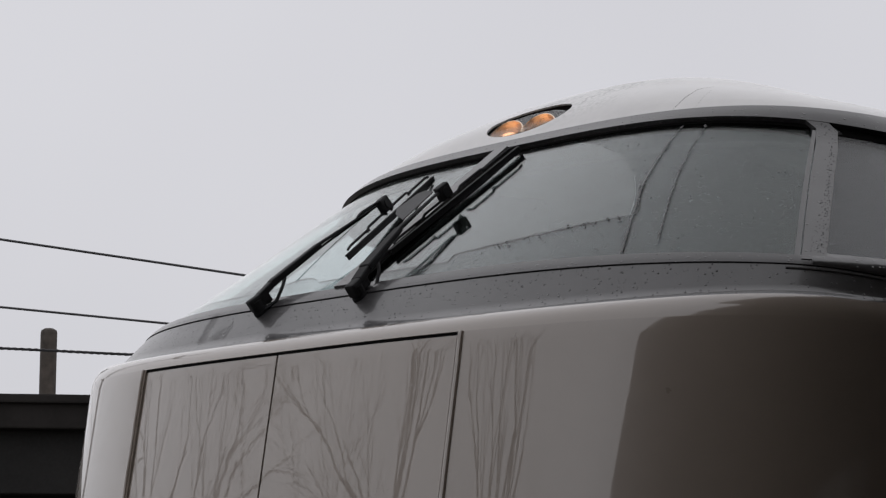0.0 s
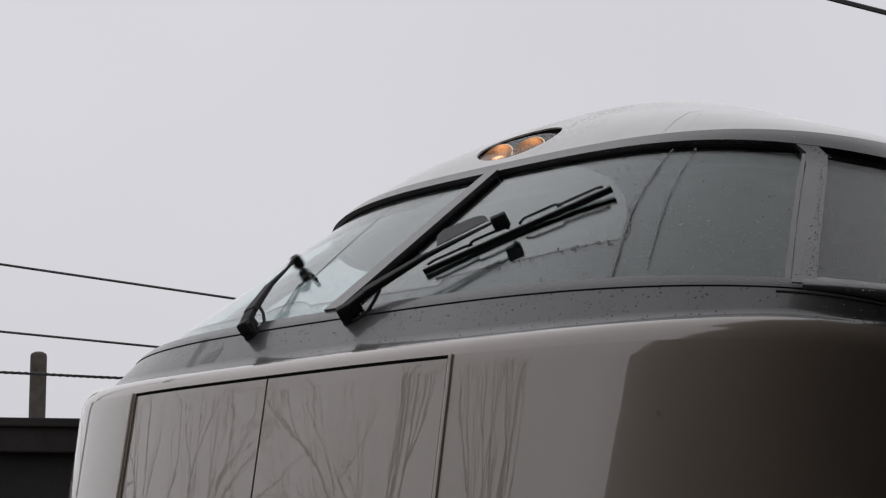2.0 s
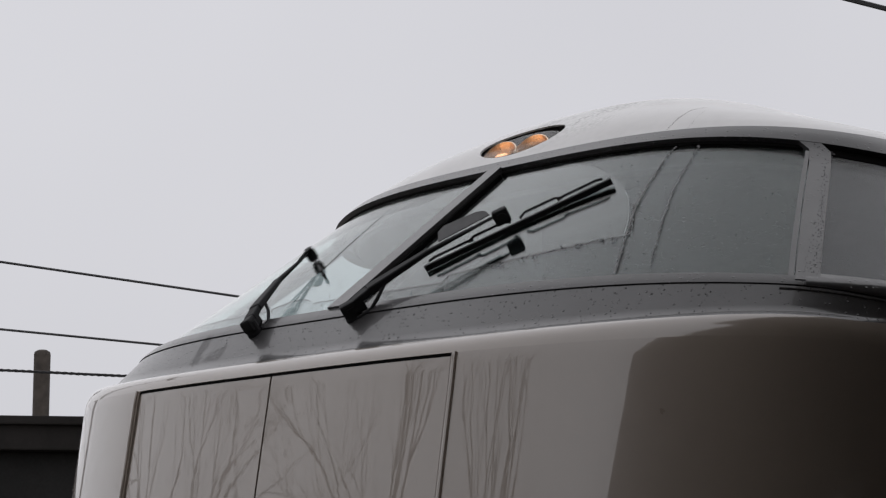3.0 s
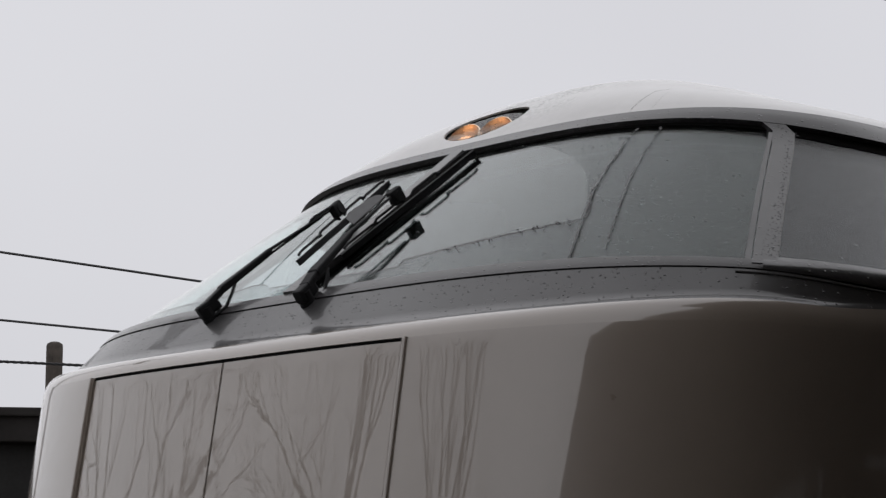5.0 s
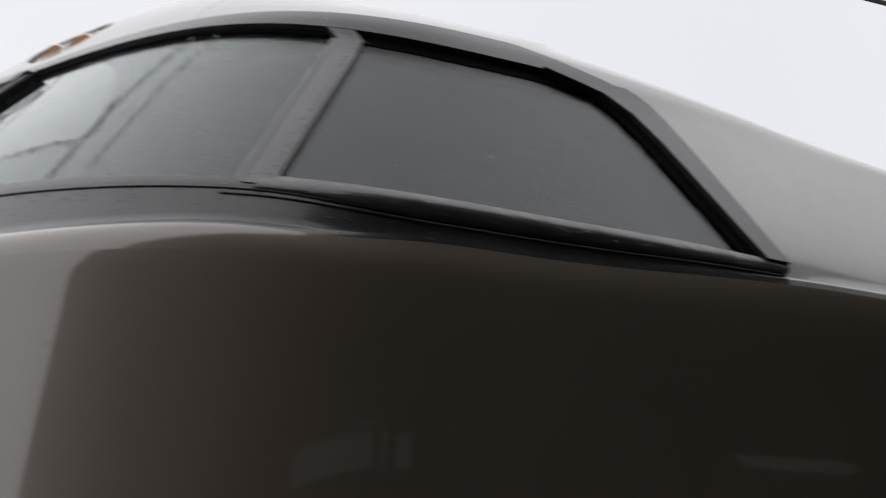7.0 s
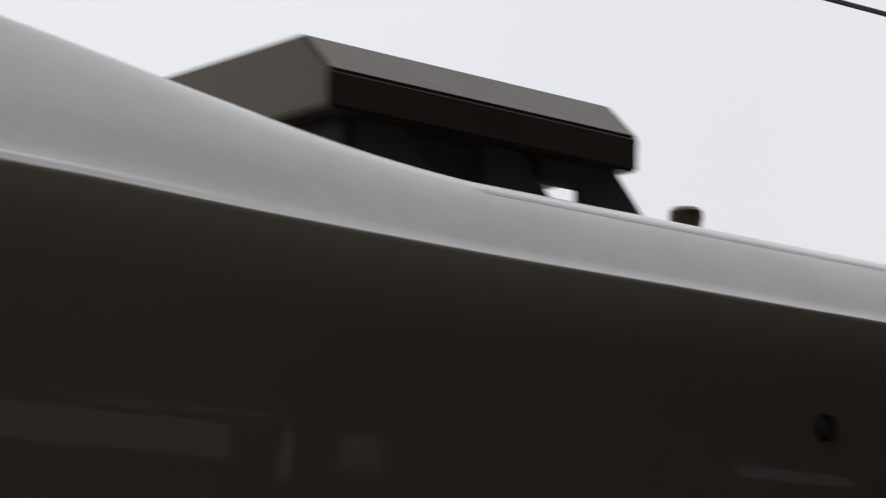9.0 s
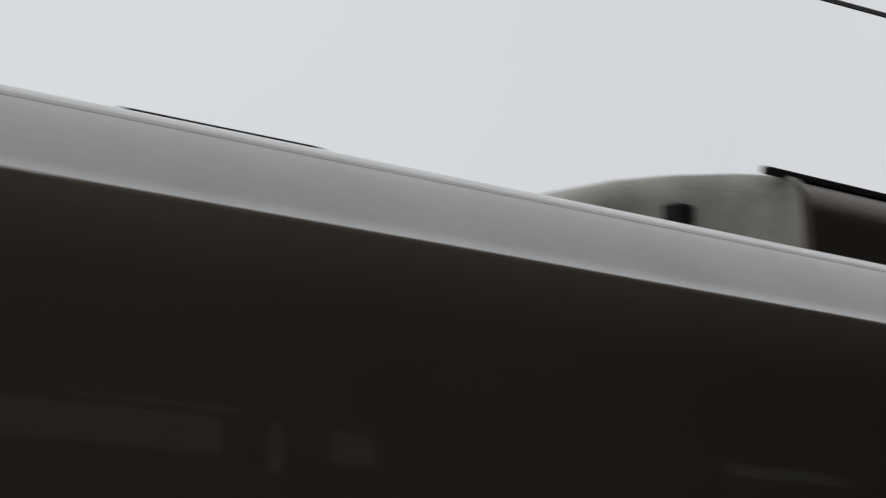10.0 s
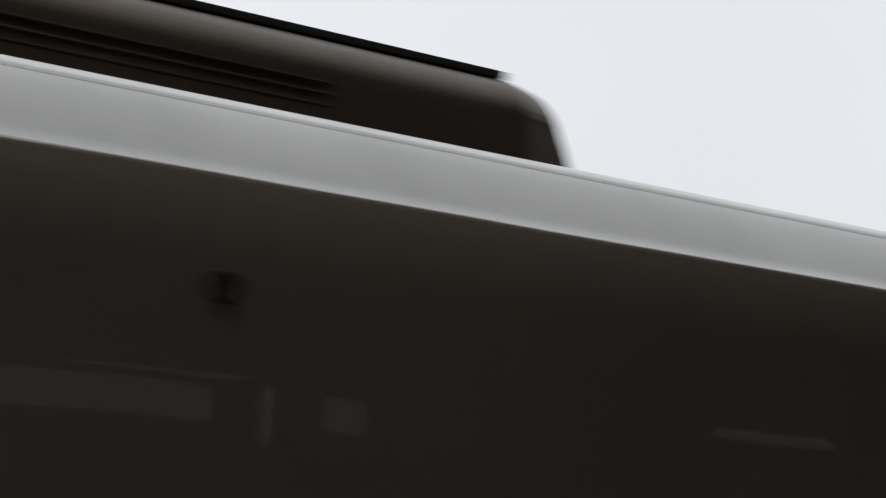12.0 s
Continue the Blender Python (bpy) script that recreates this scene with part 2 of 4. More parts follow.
def tube(bm, points, radii, sides=8, caps=True):
    """A tapered tube through points."""
    pts = [Vector(p) for p in points]
    rings = []
    for i, p in enumerate(pts):
        d = (pts[min(i + 1, len(pts) - 1)] - pts[max(i - 1, 0)]).normalized()
        a = d.orthogonal().normalized() if not rings else (side - d * side.dot(d)).normalized()
        side, b = a, d.cross(a)
        r = radii[i] if isinstance(radii, (list, tuple)) else radii
        rings.append([bm.verts.new(p + (a * math.cos(k * 2 * math.pi / sides) + b * math.sin(k * 2 * math.pi / sides)) * r) for k in range(sides)])
    for r0, r1 in zip(rings, rings[1:]):
        for k in range(sides):
            bm.faces.new((r0[k], r0[(k + 1) % sides], r1[(k + 1) % sides], r1[k]))
    if caps:
        bm.faces.new(rings[0][::-1])
        bm.faces.new(rings[-1])
    return bm


# ---- the locomotive's skin ----
# level: front x, half width, corner depth, height at the middle, height at the side, then half width and height behind the cab
XA, XE = 8.4, 22.0
POWER = 3.0
LEVELS = np.array([
    (3.420, 1.690, 1.02, 1.000, 1.000, 1.690, 1.000),
    (3.562, 1.690, 1.02, 2.400, 2.400, 1.690, 2.400),
    (3.672, 1.690, 1.00, 3.280, 3.300, 1.690, 3.300),
    (3.690, 1.687, 0.99, 3.400, 3.420, 1.681, 3.420),
    (3.725, 1.676, 0.97, 3.440, 3.476, 1.667, 3.491),
    (3.800, 1.668, 0.94, 3.460, 3.500, 1.644, 3.513),
    (3.920, 1.655, 0.89, 3.598, 3.562, 1.600, 3.568),
    (4.550, 1.290, 0.68, 4.110, 4.005, 1.480, 3.690),
    (4.610, 1.210, 0.62, 4.160, 4.105, 1.400, 3.712),
    (4.720, 1.100, 0.72, 4.262, 4.170, 1.200, 3.745),
    (4.980, 0.850, 0.75, 4.393, 4.250, 0.850, 3.775),
    (5.270, 0.500, 0.65, 4.450, 4.362, 0.500, 3.795),
    (5.720, 0.004, 0.02, 4.472, 4.472, 0.001, 3.800),
])
SMOOTH = [(0, 4), (4, 12)]
GROUPS = [(0, 5), (5, 6), (6, 7), (7, 12)]


def tangent(i, g0, g1):
    """Slope at a level that never overshoots."""
    if i == g0:
        return LEVELS[i + 1] - LEVELS[i]
    if i == g1:
        return LEVELS[i] - LEVELS[i - 1]
    a, b = LEVELS[i] - LEVELS[i - 1], LEVELS[i + 1] - LEVELS[i]
    return np.where(a * b > 0, 2 * a * b / np.where(a * b > 0, a + b, 1), 0)


def level(a, groups=GROUPS):
    for g0, g1 in groups:
        if a <= g1:
            break
    i = min(max(int(math.floor(a)), g0), g1 - 1)
    f = a - i
    p0, p1, m0, m1 = LEVELS[i], LEVELS[i + 1], tangent(i, g0, g1), tangent(i + 1, g0, g1)
    return p0 * (2 * f**3 - 3 * f * f + 1) + m0 * (f**3 - 2 * f * f + f) + p1 * (3 * f * f - 2 * f**3) + m1 * (f**3 - f * f)


def ease(f):
    f = min(max(f, 0), 1)
    return f - 0.6 * math.sin(2 * math.pi * f) / (2 * math.pi)


def smooth(x, x0, x1):
    f = min(max((x - x0) / (x1 - x0), 0), 1)
    return f * f * (3 - 2 * f)


def rise(a, x):
    """How far the paint line lifts along the cab side, and the slight wobble of the sheet behind it."""
    k = min(max((a - 2.2) / 1.6, 0), 1) if a < 4.9 else min(max((6.0 - a) / 1.1, 0), 1)
    lift = 0.038 * smooth(x, 4.85, 5.95) * (1 - smooth(x, 6.3, 8.3)) - 0.016 * math.exp(-((x - 4.4) / 0.2) ** 2)
    wobble = 0.004 * noise.noise(Vector((x * 1.7, 3.1, 0)))
    crown = 0.05 * smooth(x, 6.2, 7.05) * (1 - smooth(x, 7.3, 8.4)) * min(max((a - 6.0) / 1.5, 0), 1)
    return k * (lift + wobble * smooth(x, 5.9, 6.6)) + crown


def skin(a, u):
    """A point of the skin. u: 0 the middle of the front, 1 where the side begins, 2 behind the cab, 3 the rear; negative on the far side."""
    p = bare_skin(a, u)
    if 4.2 < a < 6.0:
        # the sill deepens along the side
        drop = 0.40 * smooth(p.x, 4.22, 4.75)
        a = float(np.interp(a, (4.2, 5.83, 5.9, 6.0), (4.2, 5.83 - drop, 5.9 - drop * 0.95, 6.0)))
        p = bare_skin(a, u)
    return p + Vector((0, 0, rise(a, p.x)))


def bare_skin(a, u):
    xf, w, d, zc, zs, wa, za = level(a)
    s, u = (-1 if u > 0 else 1), abs(u)
    if u <= 1:
        t = u * math.pi / 2
        r = math.sin(t) ** (2 / POWER)
        x = xf + d * (1 - max(math.cos(t), 0) ** (2 / POWER))
        return Vector((x, s * w * r, zc + (zs - zc) * r ** (4 - 1.5 * min(max(a - 8.5, 0), 1))))
    if u <= 2:
        x = xf + d + (u - 1) * (XA - xf - d)
    else:
        x = XA + (u - 2) * (XE - XA)
    q = min(max((x - 5.45) / 0.42, 0), 1)
    if q:
        row = level(a, SMOOTH)
        w, zs, wa, za = (p + (row[k] - p) * q for p, k in ((w, 1), (zs, 4), (wa, 5), (za, 6)))
    f = min(max((x - 5.9) / 0.6, 0), 1)
    zs += 0.018 * min(max(a - 8.5, 0), 1) * f * f * (3 - 2 * f)
    e = ease((x - 5.3) / (XA - 5.3))
    swell = 0.012 * min(max(a - 8.5, 0), 1) * f * (1 - min(max((x - 7.7) / 0.8, 0), 1))
    return Vector((x, s * (w + (wa - w) * e), zs + (za - zs) * e + swell))


def at_ratio(r):
    """u where the skin is the share r of its half width from the middle."""
    return math.copysign(math.asin(abs(r) ** (POWER / 2)) / (math.pi / 2), r)


def at_x(x, a):
    xf, w, d = level(a)[:3]
    return 1 + (x - xf - d) / (XA - xf - d)


def spread(u0, u1, n):
    return [u0 + (u1 - u0) * i / n for i in range(n + 1)]


def patch(name, a0, a1, u0, u1, mat, parent, lift=0.0, thick=0.02, na=6, nu=24, label=""):
    """A piece of the skin with thickness, lifted off it. u0 and u1 may be functions of the level."""
    fl = lift if callable(lift) else lambda a: lift
    fu0 = u0 if callable(u0) else lambda a: u0
    fu1 = u1 if callable(u1) else lambda a: u1
    alist = a0 if isinstance(a0, list) else spread(a0, a1, na)
    grid, norm = [], []
    for a in alist:
        row, nrow = [], []
        for u in spread(fu0(a), fu1(a), nu):
            p = skin(a, u)
            da = skin(min(a + 0.02, 12), u) - skin(max(a - 0.02, 0), u)
            du = skin(a, u + 0.004) - skin(a, u - 0.004)
            nn = du.cross(da)
            nn = nn.normalized() if nn.length > 1e-9 else Vector((0, 0, 1))
            row.append(p)
            nrow.append(nn)
        grid.append(row)
        norm.append(nrow)
    centre = Vector((6.5, 0, 3.0))
    mid = norm[len(grid) // 2][nu // 2]
    flip = -1 if mid.dot(grid[len(grid) // 2][nu // 2] - centre) < 0 else 1
    bm = bmesh.new()
    out = [[bm.verts.new(p + n * flip * fl(a)) for p, n in zip(r, s)] for a, r, s in zip(alist, grid, norm)]
    inn = [[bm.verts.new(p + n * flip * (fl(a) - thick)) for p, n in zip(r, s)] for a, r, s in zip(alist, grid, norm)]
    na, nb = len(out) - 1, nu
    for i in range(na):
        for j in range(nb):
            bm.faces.new((out[i][j], out[i][j + 1], out[i + 1][j + 1], out[i + 1][j])).smooth = True
            bm.faces.new((inn[i][j], inn[i + 1][j], inn[i + 1][j + 1], inn[i][j + 1])).smooth = True
    for i in range(na):
        for j in (0, nb):
            bm.faces.new((out[i][j], out[i + 1][j], inn[i + 1][j], inn[i][j]))
    for j in range(nb):
        for i in (0, na):
            bm.faces.new((out[i][j], out[i][j + 1], inn[i][j + 1], inn[i][j]))
    bmesh.ops.recalc_face_normals(bm, faces=bm.faces)
    for e in bm.edges:
        if len(e.link_faces) == 2 and (not e.link_faces[0].smooth or not e.link_faces[1].smooth):
            e.smooth = False
    return part(name, bm, mat, parent, label)


# ---- the large structure ----
def ground():
    bm = bmesh.new()
    bmesh.ops.create_grid(bm, x_segments=40, y_segments=40, size=1500)
    ob = finish("ground", bm, GRAVEL)
    tagged(ob, "wet dark gravel ground beside the track", "ground", kind="structure")


ground()


def station():
    """Wall and canopy, unseen, on the camera's side of the track; they shape reflections."""
    bm = bmesh.new()
    box(bm, -13.0, 60, -5.6, -5.0, 0, 5.3)
    tagged(finish("wall_south", bm, BRICK), "dark station wall out of view, mirrored in the flank", "wall", kind="structure")
    # canopy added out of view; its two depths set the shade on the flank
    bm = bmesh.new()
    box(bm, -2.0, 60, -5.6, -5.0, 5.3, 9.0)
    box(bm, -2.0, 3.3, -5.0, 2.3, 5.4, 5.7, 0.03)
    box(bm, 3.3, 60, -5.0, 3.05, 5.4, 5.7, 0.03)
    tagged(finish("ceiling", bm, CANOPY), "unseen pale canopy added to shade the locomotive's side", "canopy", kind="structure")
    # dark bay added out of view so the nose corner mirrors less light
    bm = bmesh.new()
    box(bm, -13.0, -2.0, -5.6, -5.0, 5.3, 9.0)
    box(bm, -14.0, -2.0, -5.0, 2.3, 5.4, 5.7, 0.03)
    tagged(finish("added_dark_bay", bm, DARK_BAY), "unseen dark roof bay added to dim the nose corner", "canopy", kind="structure")
    for x0, x1, z0, z1 in ((4.6, 8.0, 3.36, 3.60), (6.9, 8.4, 3.66, 3.69), (8.40, 8.50, 3.26, 3.6), (8.92, 9.28, 3.36, 3.60), (12.8, 14.2, 3.56, 3.67)):
        bm = bmesh.new()
        box(bm, x0, x1, -5.0, -4.95, z0, z1, 0.01)
        ob = finish("notice_board", bm, BOARD)
        tagged(ob, "pale blank board on the dark station wall", "board", "station boards")


station()


def away(az, el, d):
    """The place d metres off the camera's foot, az degrees from the square way over the track, el degrees up."""
    return Vector((d * math.sin(radians(az)), d * math.cos(radians(az)), EYE[2] + d * math.tan(radians(el))))


def track():
    for y in (5.274 - 0.75, 5.274 + 0.75):
        bm = bmesh.new()
        z = 0.03 if y > 5.274 else -0.03
        box(bm, -60, 90, y - 0.035, y + 0.035, z + 0.10, z + 0.17, 0.008)
        box(bm, -60, 90, y - 0.012, y + 0.012, z + 0.02, z + 0.10)
        box(bm, -60, 90, y - 0.07, y + 0.07, z - 0.06, z + 0.02)
        tagged(finish("rail", bm, STEEL), "steel rail on dark ballast", "rail", "track rails", "structure")


track()


# ---- the locomotive ----
CANT = 2.2  # the track leans towards the platform
loco = new("locomotive")
loco.matrix_basis = pose(0, 5.274, 0.003, CANT)
tagged(loco, "taupe and cream diesel locomotive with wet paint on the track", "locomotive")

BELT = 4.2
low = [0, 0.3, 0.6, 1, 1.3, 1.6, 1.9, 2.2, 2.5, 2.75, 2.95]
high = [2.95, 3.1, 3.25, 3.4, 3.55, 3.7, 3.85, 4.0, BELT]
rib = [BELT, 4.4, 4.6, 4.8, 5, 5.25, 5.5, 5.75, 6, 6.25, 6.5, 6.75, 7, 7.25, 7.5, 7.75, 8.05]
UN, UF = at_ratio(0.470), -at_ratio(0.425)
patch("nose_brow", high, 0, -1, 1, BROWN, loco, nu=140)
for sgn, ue in ((1, UN), (-1, UF)):
    patch("nose_cheek", low, 0, ue, sgn * 1, BROWN, loco, nu=60)
    patch("flank", low + high[1:], 0, sgn * 1, sgn * 2, BROWN, loco, nu=40)
    patch("long_side", low + high[1:], 0, sgn * 2, sgn * 3, BROWN, loco, nu=60)
doors = [a * 0.965 for a in low]
patch("nose_door", doors, 0, at_ratio(0.0175), at_ratio(0.4665), BROWN, loco, lift=-0.005, nu=24, label="flush taupe nose door")
patch("nose_door", doors, 0, -at_ratio(0.4215), at_ratio(0.0125), BROWN, loco, lift=-0.005, nu=24, label="flush taupe nose door")
patch("door_backing", low, 0, UF, UN, SHADED_RECESS, loco, lift=-0.03, nu=20)


# flush black strip stands for the shade in the gap above the doors
patch("door_gap_shade", [2.83, 2.89, 2.953], 0, UF, UN, SHADED_RECESS, loco, lift=-0.0045, nu=40)


def door_lip(u, name="door_lip"):
    """The rounded rim beside the nose doors."""
    bm = bmesh.new()
    tube(bm, [skin(a, u) + Vector((-0.001, 0, 0)) for a in low], 0.007, 8)
    part(name, bm, BROWN, loco, smooth=True)


door_lip(at_ratio(0.478))
door_lip(-at_ratio(0.433))

# grey band and the windows' surround
REAR = lambda a: 5.778 - (0.122 if a > 6 else -0.014) * (a - 6) - 0.4 * max(a - 7.3, 0) ** 1.5
edge = lambda a: at_x(REAR(a), a)
patch("grey_band", [BELT, 4.35, 4.5, 4.65, 4.8, 5, 5.2, 5.4, 5.6, 5.84], 0, lambda a: -edge(a), edge, GREY, loco, nu=180, label="wet grey band below the windscreen")
patch("band_seam", [5.83, 5.9], 0, lambda a: -edge(a), edge, SHADED_RECESS, loco, lift=-0.008, nu=180)
patch("lower_frame", [5.865, 5.92, 5.98, 6.03], 0, lambda a: -edge(a), edge, GREY, loco, lift=0.003, thick=0.05, nu=180)
patch("upper_frame", [7.40, 7.55, 7.7, 7.85, 8.05], 0, lambda a: -edge(a), edge, GREY, loco, lift=0.006, thick=0.05, nu=180)
patch("centre_post", spread(6.03, 7.42, 8), 0, -at_ratio(0.021), at_ratio(0.024), GREY, loco, lift=0.010, thick=0.05, nu=6)
P0 = lambda a: 0.679 - 0.052 * (a - 6)
P1 = lambda a: 0.727 - 0.042 * (a - 6)
GLASS_EDGE = lambda a: at_x(5.645 - 0.15 * (a - 6) - 0.35 * max(a - 6.75, 0) ** 1.8, a)
GL = -0.012
panes = spread(6.0, 7.0, 10) + [7.1, 7.2, 7.27]
for sgn in (1, -1):
    patch("corner_post", spread(6.0, 7.42, 8), 0, lambda a: sgn * P0(a), lambda a: sgn * P1(a), GREY, loco, lift=0.005, thick=0.05, nu=8)
    patch("windscreen", panes, 0, sgn * at_ratio(0.012), lambda a: sgn * (P0(a) + 0.01), GLASS, loco, lift=GL, thick=0.008, nu=60, label="wet windscreen pane with a wiped arc").visible_shadow = False
    patch("windscreen_gasket", [7.24, 7.3, 7.45], 0, sgn * at_ratio(0.012), lambda a: sgn * (P0(a) + 0.01), SHADED_RECESS, loco, lift=-0.010, thick=0.03, nu=60)
    patch("windscreen_gasket", spread(6.0, 7.0, 6), 0, lambda a: sgn * (P0(a) - 0.014), lambda a: sgn * (P0(a) - 0.003), GREY, loco, lift=0.002, thick=0.03, nu=3)
    patch("windscreen_gasket", spread(6.0, 7.0, 6), 0, sgn * at_ratio(0.018), sgn * at_ratio(0.034), SHADED_RECESS, loco, lift=-0.004, thick=0.03, nu=3)
    patch("side_window", panes, 0, lambda a: sgn * (P1(a) - 0.01), lambda a: sgn * GLASS_EDGE(a), SIDEGLASS, loco, lift=GL, thick=0.008, nu=40, label="wet dark cab side window").visible_shadow = False
    patch("side_sill", [5.875, 5.89, 5.91, 5.94, 5.97, 6.0, 6.03, 6.05], 0, lambda a: sgn * (P0(a) + 0.02), lambda a: sgn * (edge(a) - 0.004), SILL, loco, lift=lambda a: float(np.interp(a, (5.875, 5.905, 5.94, 6.0, 6.05), (0.003, 0.0055, 0.0065, 0.006, 0.004))), thick=0.03, nu=120)
    bm = bmesh.new()
    tube(bm, [skin(5.74, sgn * u) + Vector((0, -sgn * 0.001, 0)) for u in spread(0.66, edge(5.74) - 0.004, 60)], 0.0035, 8)
    part("sill_ridge", bm, GREY, loco, smooth=True)
    patch("side_gasket", [7.12, 7.2, 7.3, 7.45], 0, lambda a: sgn * (P1(a) - 0.01), lambda a: sgn * edge(a), SHADED_RECESS, loco, lift=-0.010, thick=0.03, nu=40)
    patch("side_gasket", spread(6.0, 7.0, 8), 0, lambda a: sgn * GLASS_EDGE(a), lambda a: sgn * (GLASS_EDGE(a) + 0.016), SHADED_RECESS, loco, lift=-0.004, thick=0.03, nu=3)
    patch("rear_frame", spread(6.03, 7.42, 8), 0, lambda a: sgn * (GLASS_EDGE(a) + 0.016), lambda a: sgn * edge(a), GREY, loco, lift=0.012, thick=0.05, nu=3)
    patch("cab_fairing", rib, 0, lambda a: sgn * edge(a), sgn * 2, CREAM, loco, nu=60, label="cream cab fairing behind the side window")
    patch("shoulder", rib, 0, sgn * 2, sgn * 3, CREAM, loco, nu=60, label="cream rounded roof shoulder")
    patch("body_roof", spread(8.05, 12, 16), 0, sgn * 2, sgn * 3, CREAM, loco, nu=20)
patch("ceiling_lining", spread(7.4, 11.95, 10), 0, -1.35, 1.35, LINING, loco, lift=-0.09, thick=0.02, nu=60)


def cab_inside():
    bm = bmesh.new()
    rim = [skin(a, sg * at_x(6.35, a)) for sg, lv in ((1, (0, 2, 4, 6, 6.5, 7, 8, 9, 10, 11)), (-1, (11, 10, 9, 8, 7, 6.5, 6, 4, 2, 0))) for a in lv]
    mid = Vector((6.35, 0, 2.9))
    rim = [Vector((6.35, p.y * 0.95, mid.z + (p.z - mid.z) * 0.95)) for p in rim]
    front = [bm.verts.new(p) for p in rim]
    back = [bm.verts.new(p + Vector((0.05, 0, 0))) for p in rim]
    bm.faces.new(front)
    bm.faces.new(back[::-1])
    for k in range(len(rim)):
        bm.faces.new((front[k], front[(k + 1) % len(rim)], back[(k + 1) % len(rim)], back[k]))
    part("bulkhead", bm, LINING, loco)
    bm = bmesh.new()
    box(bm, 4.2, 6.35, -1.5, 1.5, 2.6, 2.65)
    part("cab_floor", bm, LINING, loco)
    bm = bmesh.new()
    box(bm, 4.35, 4.75, -1.2, 1.2, 2.65, 3.5, 0.05)
    part("control_desk", bm, DARK, loco)
    # added blocker on the windscreen's slope beside the middle post, hiding sky behind
    bm = bmesh.new()
    prof = [(4.08, 2.65), (4.08, 3.66), (4.45, 3.955), (4.75, 3.98), (4.85, 2.65)]
    near_side = [bm.verts.new((x, -0.04, z)) for x, z in prof]
    far_side = [bm.verts.new((x, 0.13, z)) for x, z in prof]
    bm.faces.new(near_side)
    bm.faces.new(far_side[::-1])
    for k in range(len(prof)):
        j = (k + 1) % len(prof)
        bm.faces.new((near_side[k], near_side[j], far_side[j], far_side[k]))
    bmesh.ops.recalc_face_normals(bm, faces=bm.faces)
    bmesh.ops.bevel(bm, geom=bm.edges[:], offset=0.015, segments=2, affect="EDGES")
    part("sky_blocker", bm, LINING, loco)


cab_inside()


def cut(ob, cutter):
    """Takes the cutter's shape out of a mesh."""
    mod = ob.modifiers.new("cut", "BOOLEAN")
    mod.operation, mod.object, mod.solver = "DIFFERENCE", cutter, "EXACT"
    bpy.context.view_layer.update()
    me = bpy.data.meshes.new_from_object(ob.evaluated_get(bpy.context.evaluated_depsgraph_get()))
    ob.modifiers.clear()
    ob.data = me
    bpy.data.objects.remove(cutter)


def headlight():
    roof = patch("cab_roof", spread(8.05, 12, 60), 0, -2, 2, CREAM, loco, thick=0.006, nu=260, label="cream rounded cab roof")
    mid = skin(8.98, 0.0) + Vector((0, 0.036, 0))
    up = (skin(9.1, 0.0) - skin(8.4, 0.0)).normalized()
    side = Vector((0, -1, 0))
    out = side.cross(up).normalized()
    if out.x > 0:
        out = -out
    m = Matrix((side, up, out)).transposed().to_4x4()
    m.translation = mid
    LH, LV = 0.190, 0.098
    bm = bmesh.new()
    bmesh.ops.create_uvsphere(bm, u_segments=40, v_segments=20, radius=1)
    bmesh.ops.transform(bm, matrix=m @ Matrix.Diagonal((LH, LV, 0.14, 1)), verts=bm.verts)
    cutter = finish("cutter", bm, BLACK)
    cutter.matrix_basis = loco.matrix_basis
    cut(roof, cutter)
    # recessed bowl behind the opening
    bm = bmesh.new()
    bmesh.ops.create_uvsphere(bm, u_segments=40, v_segments=20, radius=1)
    bmesh.ops.delete(bm, geom=[v for v in bm.verts if v.co.z > -0.05], context="VERTS")
    bmesh.ops.transform(bm, matrix=m @ Matrix.Translation((0, 0, 0.0)) @ Matrix.Diagonal((LH * 1.03, LV * 1.25, 0.12, 1)), verts=bm.verts)
    bowl = part("headlight_housing", bm, BLACK, loco, "black recessed headlight housing", smooth=True)
    for dx in (-0.088, 0.066):
        at = m @ Matrix.Translation((dx, -0.034, -0.050)) @ Matrix.Rotation(radians(28), 4, "X")
        # dished reflector with the lit bulb glass in it
        bm = bmesh.new()
        rings = [[bm.verts.new(at @ Vector((r * math.cos(k * math.pi / 16), 0.72 * r * math.sin(k * math.pi / 16), z))) for k in range(32)] for r, z in ((0.084, 0.030), (0.080, 0.032), (0.070, 0.014), (0.050, -0.004), (0.024, -0.014))]
        for p, q in zip(rings, rings[1:]):
            for k in range(32):
                bm.faces.new((p[k], p[(k + 1) % 32], q[(k + 1) % 32], q[k]))
        bm.faces.new(rings[-1])
        part("reflector", bm, REFLECTOR, bowl, "warm bright lamp reflector", smooth=True)
        bm = bmesh.new()
        bmesh.ops.create_uvsphere(bm, u_segments=24, v_segments=12, radius=1, matrix=at @ Matrix.Translation((0, -0.012, 0.012)) @ Matrix.Diagonal((0.082, 0.032, 0.020, 1)))
        part("lamp", bm, WARM, bowl, "lit warm headlamp", smooth=True)
    bm = bmesh.new()
    bmesh.ops.create_uvsphere(bm, u_segments=40, v_segments=12, radius=1)
    bmesh.ops.transform(bm, matrix=m @ Matrix.Translation((0, -LV * 0.2, -0.012)) @ Matrix.Diagonal((LH * 0.97, LV * 0.80, 0.006, 1)), verts=bm.verts)
    part("headlight_lens", bm, LENS, loco, "clear curved headlight lens", smooth=True)


headlight()


